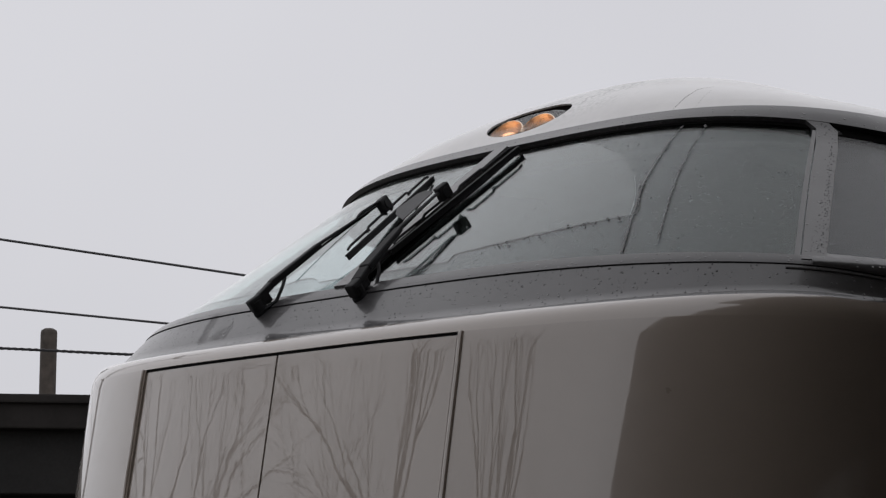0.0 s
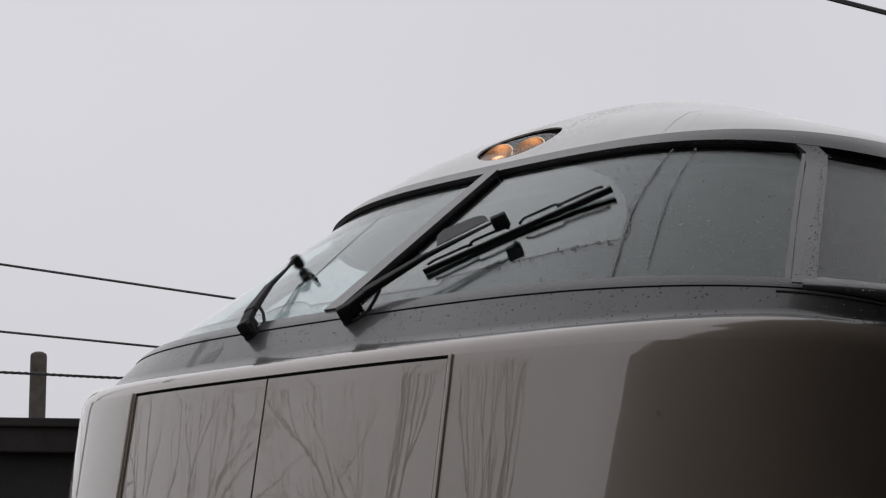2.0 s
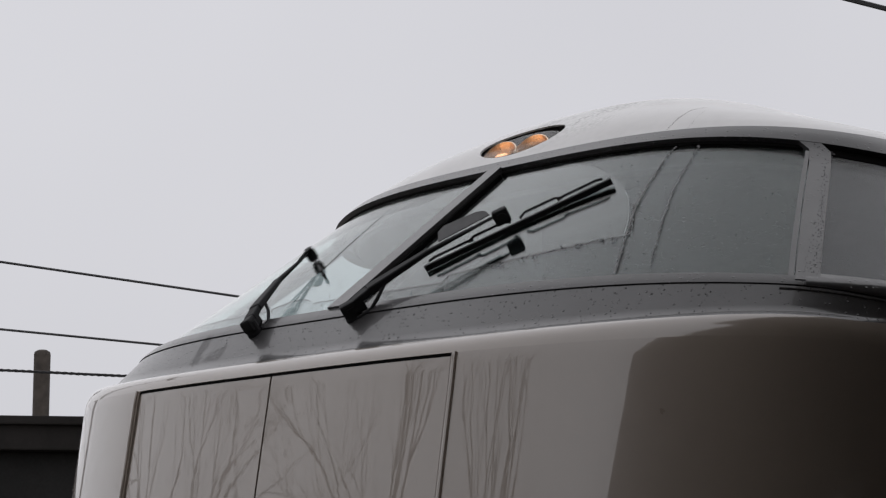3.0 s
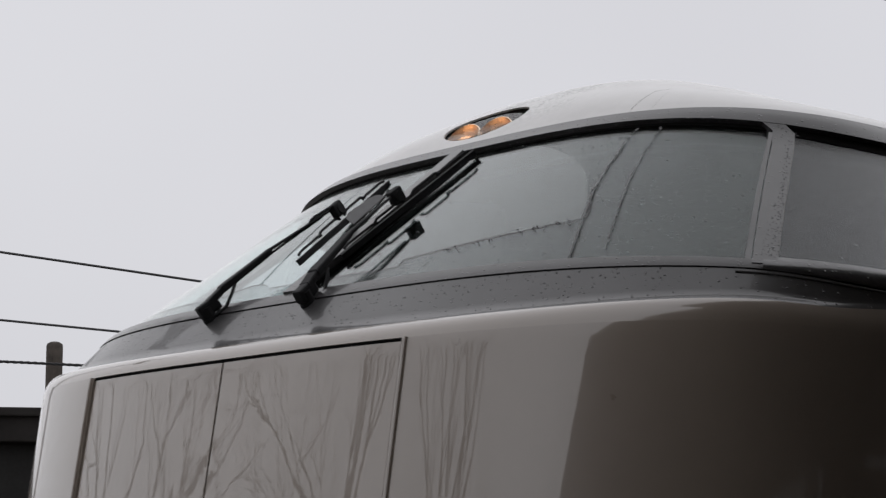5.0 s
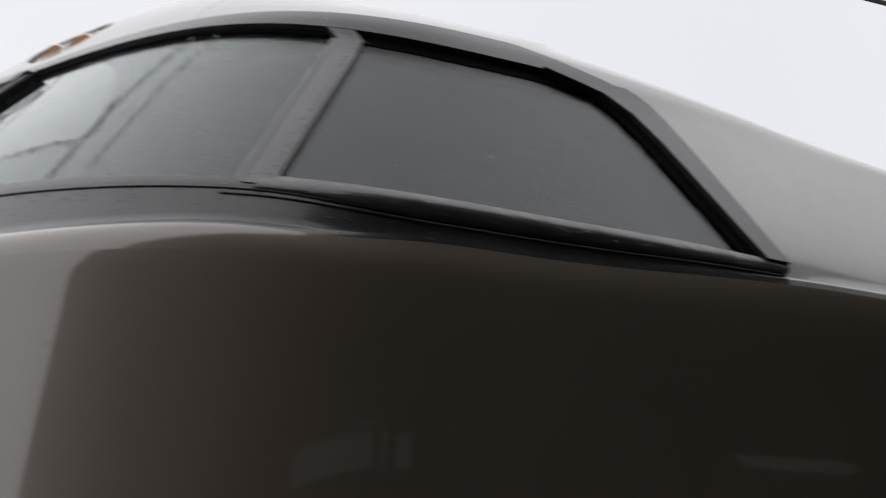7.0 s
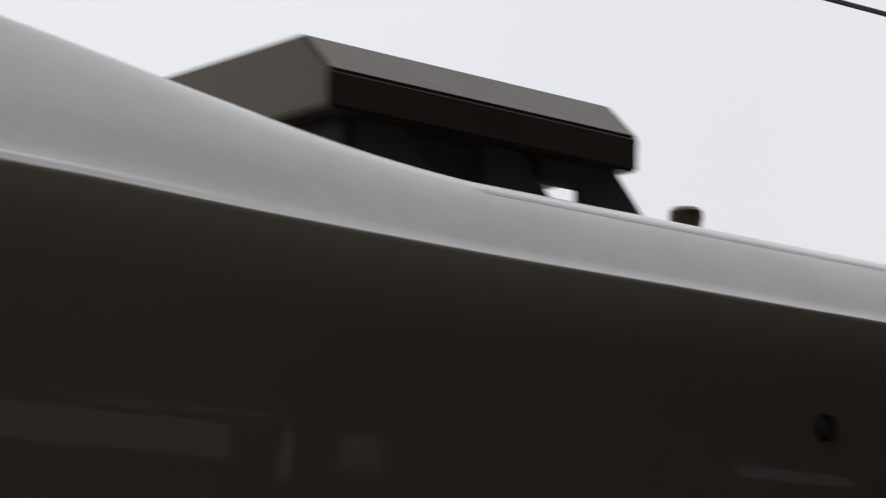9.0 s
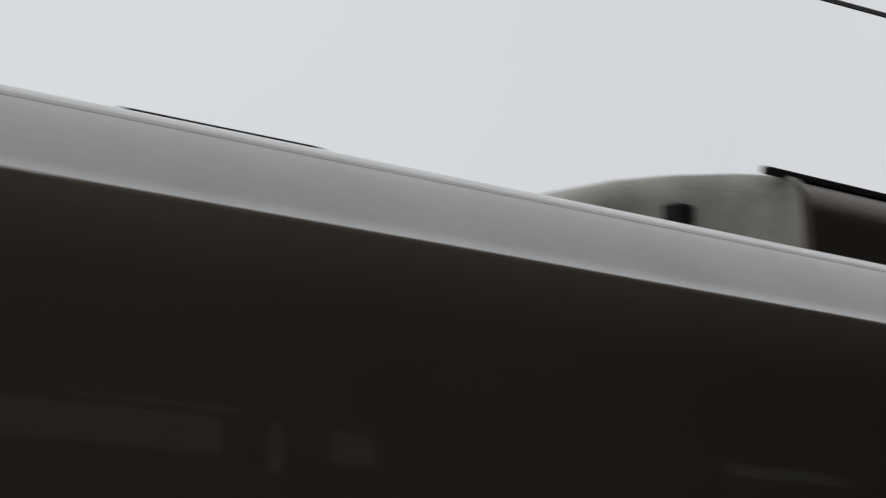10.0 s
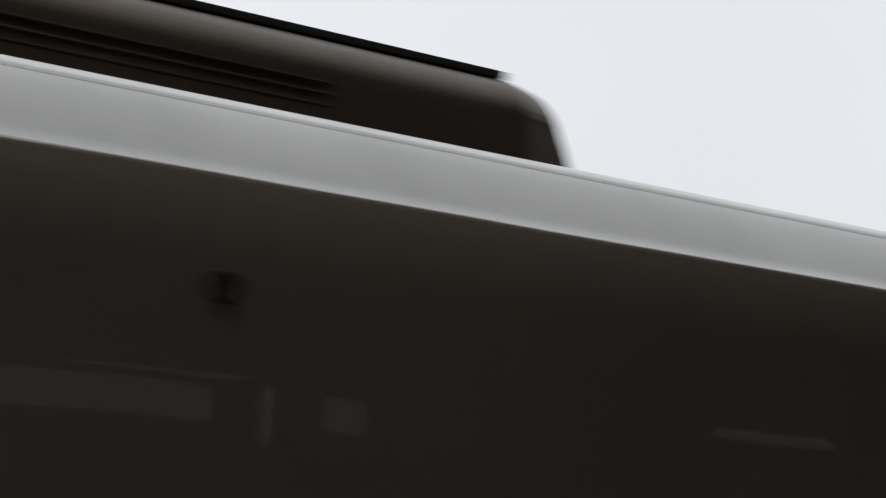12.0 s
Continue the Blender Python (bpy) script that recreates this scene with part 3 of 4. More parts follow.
# ---- wipers ----
def wiper(name, pivot, arm_dir, end_dir, lean, reach, half, off=0.0):
    """A wiper on its pivot. Its own x runs along the parked arm, z off the glass. lean: degrees between arm and blade."""
    a, b = Vector(arm_dir).normalized(), Vector(end_dir).normalized()
    n = a.cross(b).normalized()
    if n.x > 0:
        n = -n
    m = Matrix((a, n.cross(a), n)).transposed().to_4x4()
    m.translation = Vector(pivot)
    turn = math.degrees(a.angle(b)) * (1 if b.dot(n.cross(a)) > 0 else -1)
    bm = bmesh.new()
    tube(bm, [(0, 0, -0.035), (0, 0, 0.035)], [0.022, 0.024], 14)
    box(bm, -0.024, 0.05, -0.019, 0.019, 0.008, 0.050, 0.008)
    ob = part(name, bm, BLACK, loco, "black windscreen wiper")
    ob.matrix_basis = m
    # tapered arm that rises to the bracket
    bm = bmesh.new()
    k = reach
    for x0, x1, w0, w1, z0, z1 in ((0.02, 0.14 * k, 0.020, 0.019, 0.040, 0.050), (0.14 * k, 0.52 * k, 0.021, 0.014, 0.052, 0.066), (0.52 * k, k + 0.005, 0.009, 0.006, 0.068, 0.060)):
        v = [bm.verts.new((x, s * w, z + dz)) for x, w, z in ((x0, w0, z0), (x1, w1, z1)) for s in (-1, 1) for dz in (-w * 0.55, w * 0.55)]
        for f in ((0, 1, 3, 2), (4, 6, 7, 5), (0, 4, 5, 1), (2, 3, 7, 6), (1, 5, 7, 3), (0, 2, 6, 4)):
            bm.faces.new([v[i] for i in f])
    tube(bm, [(0.15 * k, 0.012, 0.04), (0.3 * k, 0.016, 0.045), (0.55 * k, 0.014, 0.055), (0.9 * k, 0.008, 0.058)], 0.004, 6)
    bmesh.ops.bevel(bm, geom=[e for e in bm.edges if e.calc_length() > 0.03], offset=0.003, segments=1, affect="EDGES")
    part("arm", bm, BLACK, ob)
    bm = bmesh.new()
    tube(bm, [(0.01, -0.024, 0.0), (0.05, -0.034, 0.004), (0.09, -0.028, 0.026), (0.12, -0.014, 0.044)], 0.0055, 8)
    part("hose", bm, BLACK, ob)
    # bracket and blade
    bt = pose(k, 0, 0, 0, 0, lean)
    bm = bmesh.new()
    box(bm, -0.026, 0.022, -0.014, 0.014, 0.028, 0.075, 0.006, bt)
    tube(bm, [bt @ Vector((0, -0.018, 0.05)), bt @ Vector((0, 0.018, 0.05))], 0.016, 12)
    part("bracket", bm, BLACK, ob)
    bm = bmesh.new()
    side, size = (1, 1.0) if lean < 0 else (-1, 0.55)
    outline = [(-0.20, 0.016), (-0.185, 0.048), (-0.16, 0.058), (-0.06, 0.046), (-0.035, 0.034), (-0.03, 0.012)]
    rings = [[bm.verts.new((k + x, side * y, 0.062 + 0.5 * y + dz)) for x, y in [(x * size, y * size) for x, y in outline]] for dz in (0, 0.003)]
    bm.faces.new(rings[0])
    bm.faces.new(rings[1][::-1])
    for i in range(len(outline)):
        j = (i + 1) % len(outline)
        bm.faces.new((rings[0][i], rings[0][j], rings[1][j], rings[1][i]))
    part("wind_vane", bm, VANE, ob, "flat dark metal wind vane")
    bt = bt @ Matrix.Translation((off, 0, 0))
    blade = bmesh.new()
    box(blade, -half, half, -0.003, 0.003, -0.006, 0.012, 0.001, bt)
    box(blade, -half, half, -0.006, 0.006, 0.008, 0.014, 0.001, bt)
    part("blade", blade, BLACK, ob)
    for i, (p, q, h) in enumerate(((-0.93, -0.45, 0.026), (-0.5, -0.05, 0.032), (0.05, 0.5, 0.032), (0.45, 0.93, 0.026))):
        bm = bmesh.new()
        pts = [(p * half, 0, 0.022), (p * half + 0.02, 0, h), (q * half - 0.02, 0, h), (q * half, 0, 0.022)]
        tube(bm, [bt @ Vector(t) for t in pts], 0.0045, 6)
        part("bridge", bm, BLACK, ob)
    return ob, m, turn


def wiper_base(p):
    bm = bmesh.new()
    p = Vector(p)
    up = Vector((-0.72, 0, 0.69))
    tube(bm, [p - up * 0.05, p - up * 0.038, p - up * 0.034, p + up * 0.005], [0.043, 0.041, 0.027, 0.024], 20)
    base_ob = part("wiper_base", bm, BLACK, loco)
    bm = bmesh.new()
    e1, e2 = Vector((0, -1, 0)), up.cross(Vector((0, -1, 0)))
    ring = [p + e1 * 0.052 * math.cos(t) + e2 * 0.052 * math.sin(t) - up * (0.030 - 0.024 * max(0, abs(k - 9) - 6) / 3) for k, t in ((k, radians(-200 + k * 16)) for k in range(19))]
    tube(bm, ring, 0.0055, 8)
    part("washer_hose", bm, BLACK, loco, smooth=True)


for base in ((3.893, -0.147, 3.57), (3.893, 0.352, 3.57)):
    wiper_base(base)
near = wiper("wiper", (3.893, -0.147, 3.570), (0.400, 0.068, 0.330), (0.235, -0.503, 0.165), -12, 0.525, 0.305, 0.03)
far = wiper("wiper", (3.893, 0.352, 3.570), (0.400, -0.148, 0.328), (0.269, 0.441, 0.139), 31, 0.535, 0.295)


# ---- rain on the glass ----
def water_beads(path, gap, small, large, scatter, seed, lift=-0.009):
    """Beads of water strung along a line on the skin."""
    rng = random.Random(seed)
    bm = bmesh.new()
    for (a0, u0), (a1, u1) in zip(path, path[1:]):
        p, q = skin(a0, u0), skin(a1, u1)
        count = max(2, int((q - p).length / gap))
        for i in range(count):
            f = (i + rng.random() * 0.8) / count
            a, u = a0 + (a1 - a0) * f, u0 + (u1 - u0) * f
            p = skin(a, u)
            along = (skin(a, u + 0.01) - p).normalized()
            up = (skin(a + 0.03, u) - p).normalized()
            n = along.cross(up).normalized()
            if n.dot(p - Vector((6.5, 0, 3.0))) < 0:
                n = -n
            r = rng.uniform(small, large)
            m = Matrix((along, up, n)).transposed().to_4x4()
            m.translation = p + n * lift + along * rng.gauss(0, scatter) + up * rng.gauss(0, scatter)
            bmesh.ops.create_icosphere(bm, subdivisions=1, radius=1, matrix=m @ Matrix.Diagonal((r * rng.uniform(0.8, 1.4), r * rng.uniform(0.9, 1.9), r * 0.35, 1)))
    part("water_streak", bm, WATER, loco, "string of dark water beads", smooth=True)["kind"] = "stuff"


water_beads([(7.12, 0.304), (6.909, 0.297), (6.725, 0.301), (6.566, 0.307), (6.314, 0.331), (6.057, 0.356)], 0.005, 0.0018, 0.0042, 0.0012, 1)
water_beads([(7.12, 0.353), (6.836, 0.355), (6.653, 0.361), (6.378, 0.384), (6.118, 0.407)], 0.0055, 0.0014, 0.0034, 0.0014, 2)
water_beads([(6.20, 0.13), (6.223, 0.162), (6.278, 0.230), (6.306, 0.277), (6.317, 0.320), (6.358, 0.335)], 0.008, 0.0016, 0.0040, 0.010, 3)
water_beads([(6.358, 0.335), (6.566, 0.300)], 0.006, 0.0015, 0.0035, 0.002, 4)
water_beads([(8.1, 0.275), (8.277, 0.280), (8.696, 0.292), (9.122, 0.309), (9.3, 0.34)], 0.004, 0.0006, 0.0016, 0.001, 5, 0.0005)
water_beads([(8.1, 0.327), (8.5, 0.335), (9.1, 0.345)], 0.007, 0.0005, 0.0011, 0.001, 6, 0.0005)
water_beads([(6.06, 0.60), (6.25, 0.62), (6.5, 0.63)], 0.03, 0.0015, 0.003, 0.02, 7)
for k, (u, top) in enumerate(((0.690, 7.3), (0.700, 6.9), (0.708, 6.6), (0.716, 7.1))):
    water_beads([(6.05, u + 0.004), (0.5 * (6.05 + top), u), (top, u - 0.035 * (top - 6.05))], 0.011, 0.0008, 0.0019, 0.004, 10 + k, 0.0055)


# ---- fittings on the flank ----
def hatch():
    bm = bmesh.new()
    y = -1.69
    tube(bm, [(6.19, y, 1.6), (6.19, y, 3.11), (6.205, y, 3.14), (6.24, y, 3.155), (6.83, y, 3.155), (6.865, y, 3.14), (6.88, y, 3.11), (6.88, y, 1.6)], 0.009, 10)
    part("hatch_rim", bm, BROWN, loco, smooth=True)
    bm = bmesh.new()
    box(bm, 6.15, 6.92, y - 0.025, y + 0.01, 3.215, 3.232, 0.006)
    part("drip_strip", bm, BROWN, loco)
    bm = bmesh.new()
    box(bm, 6.225, 6.845, y - 0.012, y + 0.01, 1.62, 3.115, 0.006)
    part("hatch_panel", bm, BROWN, loco)
    bm = bmesh.new()
    tube(bm, [(6.214, y - 0.006, 1.62), (6.214, y - 0.006, 3.10), (6.235, y - 0.006, 3.128), (6.835, y - 0.006, 3.128), (6.857, y - 0.006, 3.10), (6.857, y - 0.006, 1.62)], 0.007, 6)
    part("hatch_seal", bm, BLACK, loco)


hatch()


def jack_socket(x, z):
    bm = bmesh.new()
    y = -1.69
    rings = [(0.034, 0.004), (0.034, -0.008), (0.030, -0.012), (0.024, -0.008), (0.022, 0.015)]
    loops = [[bm.verts.new((x + r * math.cos(k * math.pi / 12), y + d, z + r * math.sin(k * math.pi / 12))) for k in range(24)] for r, d in rings]
    for p, q in zip(loops, loops[1:]):
        for k in range(24):
            bm.faces.new((p[k], p[(k + 1) % 24], q[(k + 1) % 24], q[k]))
    bm.faces.new(loops[-1])
    part("lifting_socket", bm, BLACK, loco, "dark round lifting socket")


for x, z in ((9.35, 3.205), (15.15, 3.045), (17.515, 3.266)):
    jack_socket(x, z)


# ---- roof fittings ----
def extrude(bm, profile, x0, x1, segs=1):
    """Sweeps a (y, z) outline along x."""
    rings = []
    for i in range(segs + 1):
        x = x0 + (x1 - x0) * i / segs
        rings.append([bm.verts.new((x, y, z)) for y, z in profile])
    n = len(profile)
    for a, b in zip(rings, rings[1:]):
        for k in range(n):
            bm.faces.new((a[k], a[(k + 1) % n], b[(k + 1) % n], b[k]))
    bm.faces.new(rings[0][::-1])
    bm.faces.new(rings[-1])
    return rings


def roof_unit():
    """The long roof box on gusset brackets."""
    bm = bmesh.new()
    prof = [(-0.98, 3.945), (-0.98, 4.04), (-0.86, 4.15), (0.86, 4.15), (0.98, 4.04), (0.98, 3.945)]
    extrude(bm, prof, 8.35, 9.41)
    bmesh.ops.recalc_face_normals(bm, faces=bm.faces)
    bmesh.ops.bevel(bm, geom=bm.edges[:], offset=0.008, segments=2, affect="EDGES")
    part("roof_box", bm, ROOFMETAL, loco, "weathered brown metal roof box")
    bm = bmesh.new()
    box(bm, 8.45, 9.14, -0.90, 0.90, 3.70, 3.95, 0.02)
    box(bm, 9.10, 9.33, -0.93, -0.88, 3.882, 3.95, 0.01)
    box(bm, 9.10, 9.33, 0.88, 0.93, 3.882, 3.95, 0.01)
    part("roof_box_base", bm, DARK, loco)
    for x in (8.5, 8.9, 9.245):
        for s in (-1, 1) if x < 9 else (-1,):
            bm = bmesh.new()
            prof = [(x, 3.70), (x + 0.37, 3.70), (x + 0.125, 3.944), (x, 3.944)]
            a = [bm.verts.new((px, s * 0.93, pz)) for px, pz in prof]
            b = [bm.verts.new((px, s * 0.90, pz)) for px, pz in prof]
            bm.faces.new(a)
            bm.faces.new(b[::-1])
            for k in range(4):
                bm.faces.new((a[k], b[k], b[(k + 1) % 4], a[(k + 1) % 4]))
            part("bracket", bm, DARK, loco)
    bm = bmesh.new()
    tube(bm, [(10.295, -0.30, z) for z in (3.74, 4.015, 4.02, 4.05, 4.062, 4.066)], [0.050, 0.050, 0.054, 0.054, 0.042, 0.015], 24)
    part("vent_pipe", bm, ROOFMETAL, loco, "short sooty vent pipe", smooth=True)
    bm = bmesh.new()
    tube(bm, [(10.26, -1.22, 3.735), (10.30, -1.22, 3.757), (10.82, -1.22, 3.757), (10.86, -1.22, 3.735)], 0.010, 8)
    part("roof_conduit", bm, BLACK, loco)


roof_unit()


def radiator_hood():
    def outline(top, half, base=3.70, r=0.13, n=10):
        pts = [(-half - 0.03, base)]
        for k in range(n + 1):
            t = math.pi / 2 * k / n
            pts.append((-half + r - r * math.cos(t), top - r + r * math.sin(t)))
        return pts + [(-y, z) for y, z in pts[::-1]]
    # the cowl that rises and widens to the hood
    bm = bmesh.new()
    rings = []
    along = (11.80, 11.95, 12.10, 12.30, 12.45, 12.60, 12.70, 12.76)
    for x in spread(11.80, 12.76, 32):
        top = float(np.interp(x, along, (3.74, 3.825, 3.908, 3.992, 4.045, 4.072, 4.068, 4.05)))
        half = float(np.interp(x, along, (0.28, 0.37, 0.44, 0.52, 0.58, 0.68, 0.86, 1.01)))
        rings.append([bm.verts.new((x, y, z)) for y, z in outline(top, half, r=min(0.10, (top - 3.70) * 0.8))])
    n = len(rings[0])
    for a, b in zip(rings, rings[1:]):
        for k in range(n - 1):
            bm.faces.new((a[k], a[k + 1], b[k + 1], b[k]))
    bm.faces.new(rings[0])
    bm.faces.new(rings[-1])
    part("cowl", bm, HOODPAINT, loco, "sooty cream cowl before the radiator hood", smooth=True)
    bm = bmesh.new()
    box(bm, 12.53, 12.60, -0.70, -0.60, 3.72, 3.965, 0.01)
    part("cowl_vent", bm, BLACK, loco)
    bm = bmesh.new()
    extrude(bm, outline(4.044, 1.02), 12.75, 18.90)
    part("radiator_hood", bm, ROOFMETAL, loco, "dark sooty radiator hood along the roof", smooth=True)
    # its sloped tail
    bm = bmesh.new()
    a = [bm.verts.new((18.90, y, z)) for y, z in outline(4.044, 1.02)]
    b = [bm.verts.new((18.985 + 0.11 * (4.044 - z) / 0.335, y * 0.985, z - 0.012)) for y, z in outline(4.044, 1.02)]
    for k in range(len(a) - 1):
        bm.faces.new((a[k], a[k + 1], b[k + 1], b[k]))
    bm.faces.new(b)
    part("hood_tail", bm, ROOFMETAL, loco)
    bm = bmesh.new()
    box(bm, 12.7, 18.80, -0.80, 0.80, 4.0, 4.04, 0.006)
    part("fan_deck", bm, BLACK, loco, "black screen over the radiator fans")
    for s in (-0.92, 0.92):
        bm = bmesh.new()
        box(bm, 12.66, 18.90, s - 0.012, s + 0.012, 4.042, 4.064, 0.004)
        part("edge_rail", bm, BLACK, loco)
    # grilles on the hood's rounded edge
    for x0, x1 in ((14.65, 15.33), (15.45, 16.26), (16.42, 17.10)):
        for row in range(4):
            t = math.pi / 2 * (0.22 + 0.155 * row)
            y, z = -1.02 + 0.13 - 0.131 * math.cos(t), 4.044 - 0.13 + 0.131 * math.sin(t)
            count = 11
            for i in range(count):
                bm = bmesh.new()
                xa = x0 + (x1 - x0) * (i + 0.12 + 0.5 * (row % 2)) / (count + 0.5)
                xb = xa + (x1 - x0) / count * 0.58
                box(bm, xa, xb, -0.008, 0.008, -0.004, 0.002, 0, Matrix.Translation((0, y, z)) @ Matrix.Rotation(math.pi / 2 - t, 4, "X"))
                part("slot", bm, BLACK, loco)
        for row in range(3):
            bm = bmesh.new()
            box(bm, x0 + 0.04, x1 - 0.1, -1.032 - 0.003 * row, -1.015, 3.885 - row * 0.030, 3.891 - row * 0.030, 0.002)
            part("louvre", bm, ROOFMETAL, loco)
    for x0, x1 in ((13.55, 14.5), (17.2, 18.25)):
        for row in range(3):
            bm = bmesh.new()
            box(bm, x0, x1, -1.033, -1.015, 3.845 + row * 0.028, 3.851 + row * 0.028, 0.002)
            part("louvre", bm, ROOFMETAL, loco)


radiator_hood()


def roof_seam(sgn):
    """The lapped joint of the roof sheet along the shoulder."""
    patch("roof_seam", [6.70, 6.74, 6.78], 0, sgn * 2, sgn * 3, CREAM, loco, lift=lambda a: 0.0012 if a > 6.72 else 0.0, thick=0.006, nu=60)


for sgn in (1, -1):
    roof_seam(sgn)


def cab_conduit():
    bm = bmesh.new()
    pts = [skin(10.15, at_x(x, 10.15)) + Vector((0, 0, 0.004)) for x in (5.8, 5.9, 6.0, 6.1, 6.2, 6.3, 6.4, 6.5, 6.6, 6.7, 6.8, 6.9)]
    tube(bm, [pts[0] - Vector((0, 0, 0.006))] + pts + [pts[-1] + Vector((0.01, 0, -0.006))], 0.004, 8)
    part("roof_conduit", bm, BLACK, loco)


cab_conduit()


def running_gear():
    bm = bmesh.new()
    box(bm, 4.6, 21.5, -1.2, 1.2, 0.75, 1.15, 0.03)
    part("underframe", bm, DARK, loco)
    for x in (6.2, 8.9, 16.8, 19.5):
        for y in (-0.75, 0.75):
            bm = bmesh.new()
            bmesh.ops.create_cone(bm, cap_ends=True, segments=36, radius1=0.5, radius2=0.49, depth=0.13, matrix=Matrix.Translation((x, y, 0.672)) @ Matrix.Rotation(math.pi / 2, 4, "X"))
            bmesh.ops.create_cone(bm, cap_ends=True, segments=16, radius1=0.12, radius2=0.12, depth=0.3, matrix=Matrix.Translation((x, y, 0.672)) @ Matrix.Rotation(math.pi / 2, 4, "X"))
            part("wheel", bm, DARK, loco)


running_gear()


# ---- the distance ----
def overpass():
    root = new("overpass")
    base = away(30, 0, 40)
    root.matrix_basis = pose(base.x, base.y, 0, 0, 0, -30)
    tagged(root, "dark stained concrete overpass behind the track", "bridge")
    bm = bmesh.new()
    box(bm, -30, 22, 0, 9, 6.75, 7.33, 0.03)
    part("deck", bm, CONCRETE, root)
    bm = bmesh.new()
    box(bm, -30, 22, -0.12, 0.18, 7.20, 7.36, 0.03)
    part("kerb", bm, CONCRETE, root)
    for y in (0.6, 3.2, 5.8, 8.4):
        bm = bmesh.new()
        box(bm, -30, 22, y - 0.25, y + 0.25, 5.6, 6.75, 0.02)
        part("girder", bm, GIRDER_SHADE, root)
    for x in (-22, -9, 5, 17):
        bm = bmesh.new()
        box(bm, x - 0.6, x + 0.6, 0.5, 8.5, 0, 5.6, 0.05)
        part("pier", bm, CONCRETE, root)
    bm = bmesh.new()
    box(bm, -30, 22, 8.6, 9, 0, 6.75)
    part("abutment", bm, CONCRETE, root)
    bm = bmesh.new()
    x = 40 * math.tan(radians(-0.16))
    tube(bm, [(x, 0.1, 7.30), (x, 0.1, 8.50), (x, 0.1, 8.55), (x, 0.1, 8.585)], [0.152, 0.152, 0.14, 0.08], 20)
    part("post", bm, BARK, root, "round dark timber post")


overpass()


def pole(x, y, h, r=0.14):
    bm = bmesh.new()
    tube(bm, [(0, 0, 0), (0, 0, h * 0.6), (0, 0, h)], [r * 1.2, r, r * 0.8], 14)
    root = finish("utility_pole", bm, BARK)
    root.location = (x, y, 0)
    tagged(root, "dark wooden utility pole by the track", "pole", "utility poles")
    bm = bmesh.new()
    box(bm, -0.9, 0.9, -0.06, 0.06, h - 0.7, h - 0.55, 0.01)
    part("crossarm", bm, BARK, root)


def wire(p, q, r, sag=0.0, twist=False):
    bm = bmesh.new()
    n = 24
    p, q = Vector(p), Vector(q)
    for k in range(3 if twist else 1):
        pts = []
        for i in range(n * (8 if twist else 1) + 1):
            f = i / (n * (8 if twist else 1))
            off = Vector((0, 0, 0))
            if twist:
                ang = f * 2 * math.pi * 60 + k * 2.09
                off = Vector((0, 0, math.sin(ang))) * r * 0.9
            pts.append(p.lerp(q, f) - Vector((0, 0, sag * 4 * f * (1 - f))) + off)
        tube(bm, pts, r, 5)
    tagged(finish("overhead_wire", bm, WIRE), "thin black overhead wire against grey sky", "wire", "overhead wires")


def line(az0, el0, az1, el1, d, azs, aze, r, twist=False):
    """A straight wire at the distance d through two directions, drawn out to two others."""
    a, b = away(az0, el0, d), away(az1, el1, d)
    w = (b - a) / (az1 - az0)
    wire(a + w * (azs - az0), b + w * (aze - az1), r, 0, twist)


line(28.43, 10.9, 34.86, 10.09, 30, 12, 46, 0.018)
line(28.48, 9.16, 32.87, 8.81, 30, 12, 46, 0.017)
line(28.52, 8.10, 31.71, 8.0, 30, 12, 46, 0.013, True)
for az in (12, 46):
    a = away(28.43, 10.9, 30)
    b = away(34.86, 10.09, 30)
    p = a + (b - a) / 6.43 * (az - 28.43)
    pole(p.x, p.y, p.z + 0.3)
line(49.28, 18.08, 51.65, 17.35, 13, 14, 70, 0.017)
for az in (14, 70):
    a, b = away(49.28, 18.08, 13), away(51.65, 17.35, 13)
    p = a + (b - a) / 2.37 * (az - 49.28)
    pole(p.x, p.y, p.z + 0.3)


def signal():
    root = new("railway_signal")
    p = away(27.15, 11.25, 15)
    root.location = (p.x, p.y, 0)
    tagged(root, "dark railway signal head on a post", "signal")
    bm = bmesh.new()
    tube(bm, [(0, 0, 0), (0, 0, p.z - 0.15)], 0.06, 14)
    part("post", bm, DARK, root)
    bm = bmesh.new()
    box(bm, -0.19, 0.19, -0.1, 0.1, p.z - 0.22, p.z + 0.22, 0.06)
    part("head", bm, DARK, root)
    bm = bmesh.new()
    tube(bm, [(0, -0.10, p.z), (0, -0.25, p.z)], 0.11, 20, caps=False)
    part("hood", bm, DARK, root)


signal()


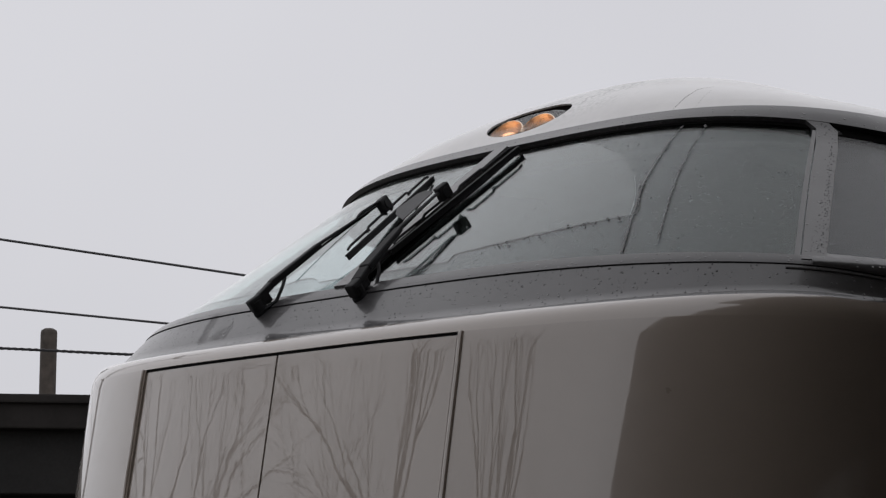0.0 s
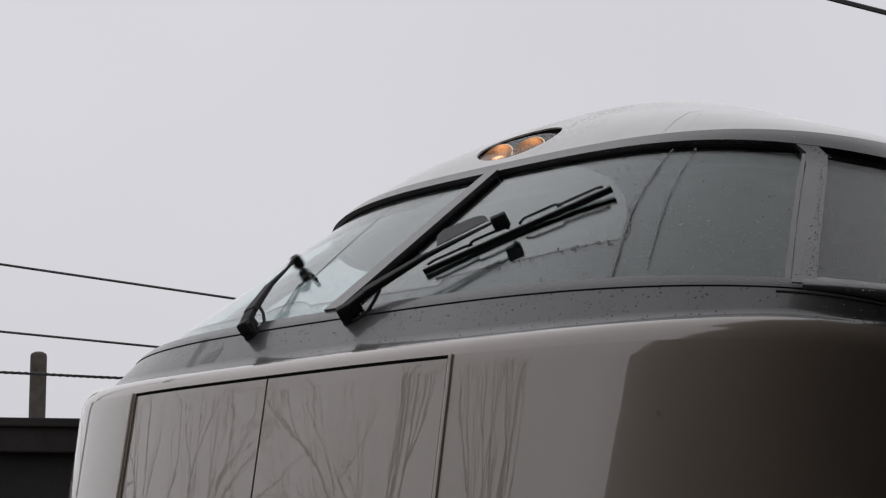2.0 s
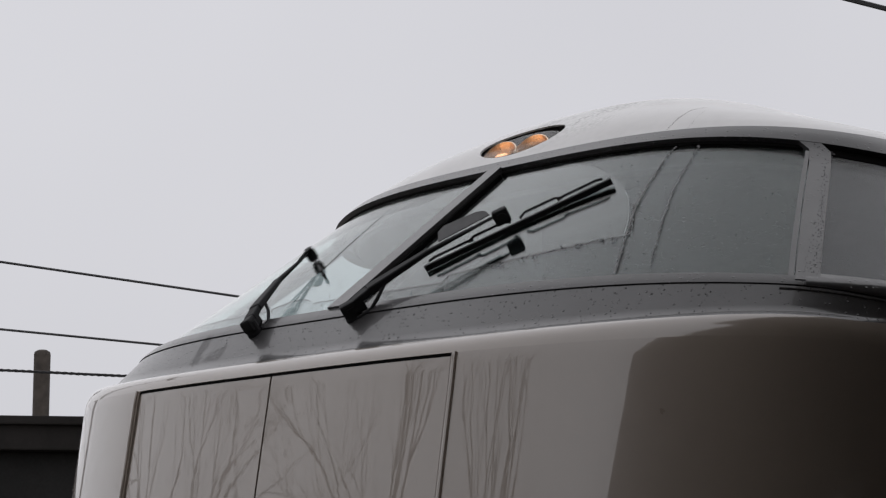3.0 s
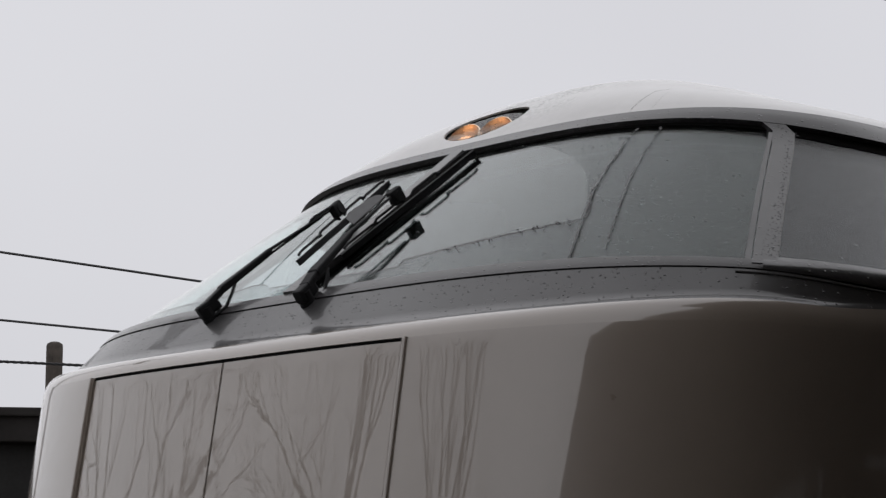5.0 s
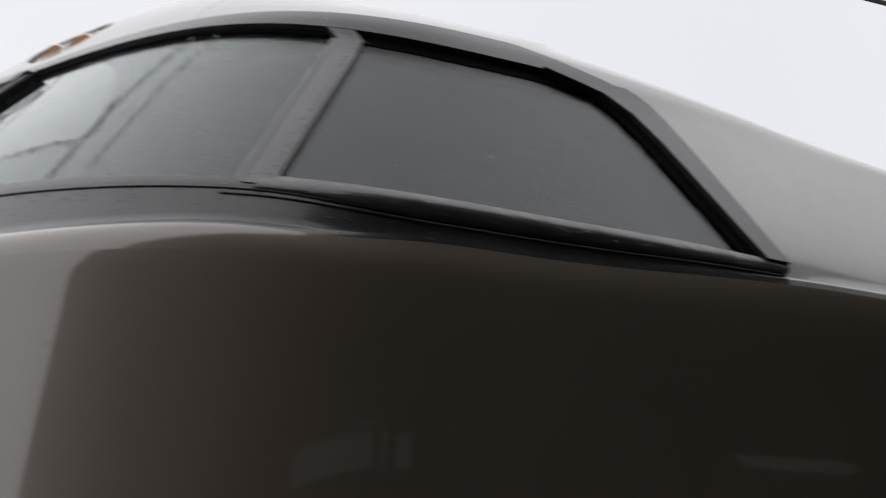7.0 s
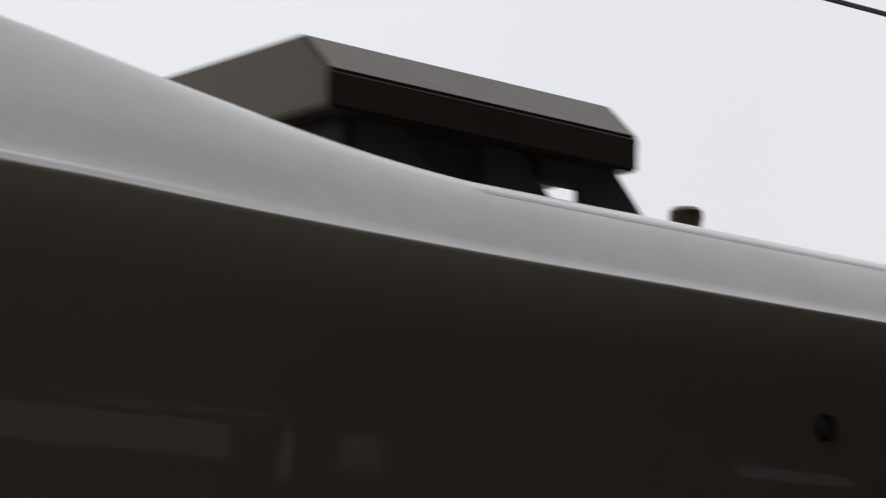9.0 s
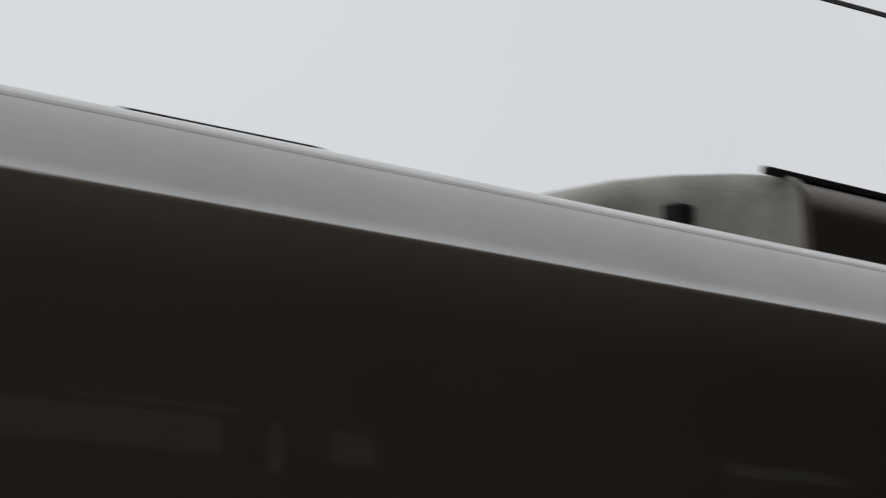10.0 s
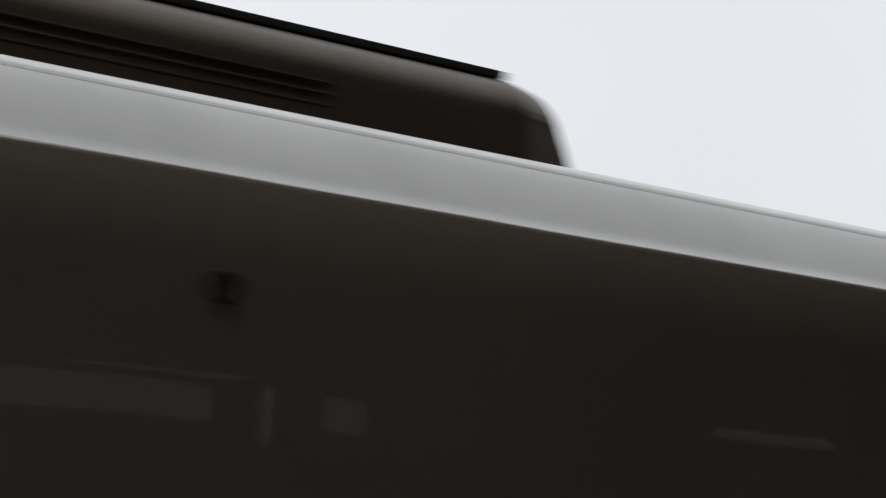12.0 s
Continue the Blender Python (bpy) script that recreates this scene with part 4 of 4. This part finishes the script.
def bare_tree(x, y, h, seed, girth=0.24, fine=4):
    rng = random.Random(seed)
    root = new("bare_tree")
    root.location = (x, y, 0)
    tagged(root, "bare winter tree with fine dark twigs", "tree", "bare trees")
    trunk, crown = bmesh.new(), bmesh.new()
    top = Vector((rng.uniform(-0.3, 0.3), rng.uniform(-0.3, 0.3), h * 0.45))
    tube(trunk, [(0, 0, -0.1), top * 0.5 + Vector((0.1, 0, 0)), top], [girth, girth * 0.75, girth * 0.55], 10)

    def grow(p, d, length, r, depth):
        pts, rr = [p], [r]
        for i in range(3):
            d = (d + Vector([rng.uniform(-0.22, 0.22) for _ in range(3)])).normalized()
            p = p + d * length / 3
            pts.append(p)
            rr.append(r * (1 - 0.15 * (i + 1)))
        tube(crown, pts, rr, 5 if depth > 1 else 3, caps=False)
        if depth:
            for _ in range(rng.choice((2, 3, 3))):
                k = rng.choice((1, 2, 3, 3))
                side = Vector([rng.uniform(-1, 1), rng.uniform(-1, 1), rng.uniform(-0.25, 0.9)])
                grow(pts[k], (d + side * 0.8).normalized(), length * rng.uniform(0.55, 0.8), rr[k] * 0.62, depth - 1)
    for _ in range(5):
        grow(top, Vector((rng.uniform(-0.7, 0.7), rng.uniform(-0.7, 0.7), 1)).normalized(), h * 0.26, girth * 0.4, fine)
    part("trunk", trunk, BARK, root, smooth=True)
    part("crown", crown, BARK, root)


for k, row in enumerate(((-9.2, 16.5, 13, 0.2, 5), (-12.6, 11.2, 12, 0.28, 5), (-7.7, 30.6, 15, 0.22, 5), (-14.3, 35, 17, 0.22, 5), (-22, 35.6, 16, 0.22, 5), (-26, 21, 13, 0.22, 5), (-21, 10.5, 11, 0.2, 5))):
    bare_tree(*row[:3], k + 3, *row[3:])


# ---- what moves ----
def motions():
    walk(loco, [(t, pose(-s, 5.274, 0.003, CANT)) for t, s in TRAVEL])
    for (ob, m, turn), power in ((near, 1.0), (far, 1.25)):
        walk(ob, [(t, m @ pose(0, 0, 0, 0, 0, turn * f**power)) for t, f in SWEEP])


motions()
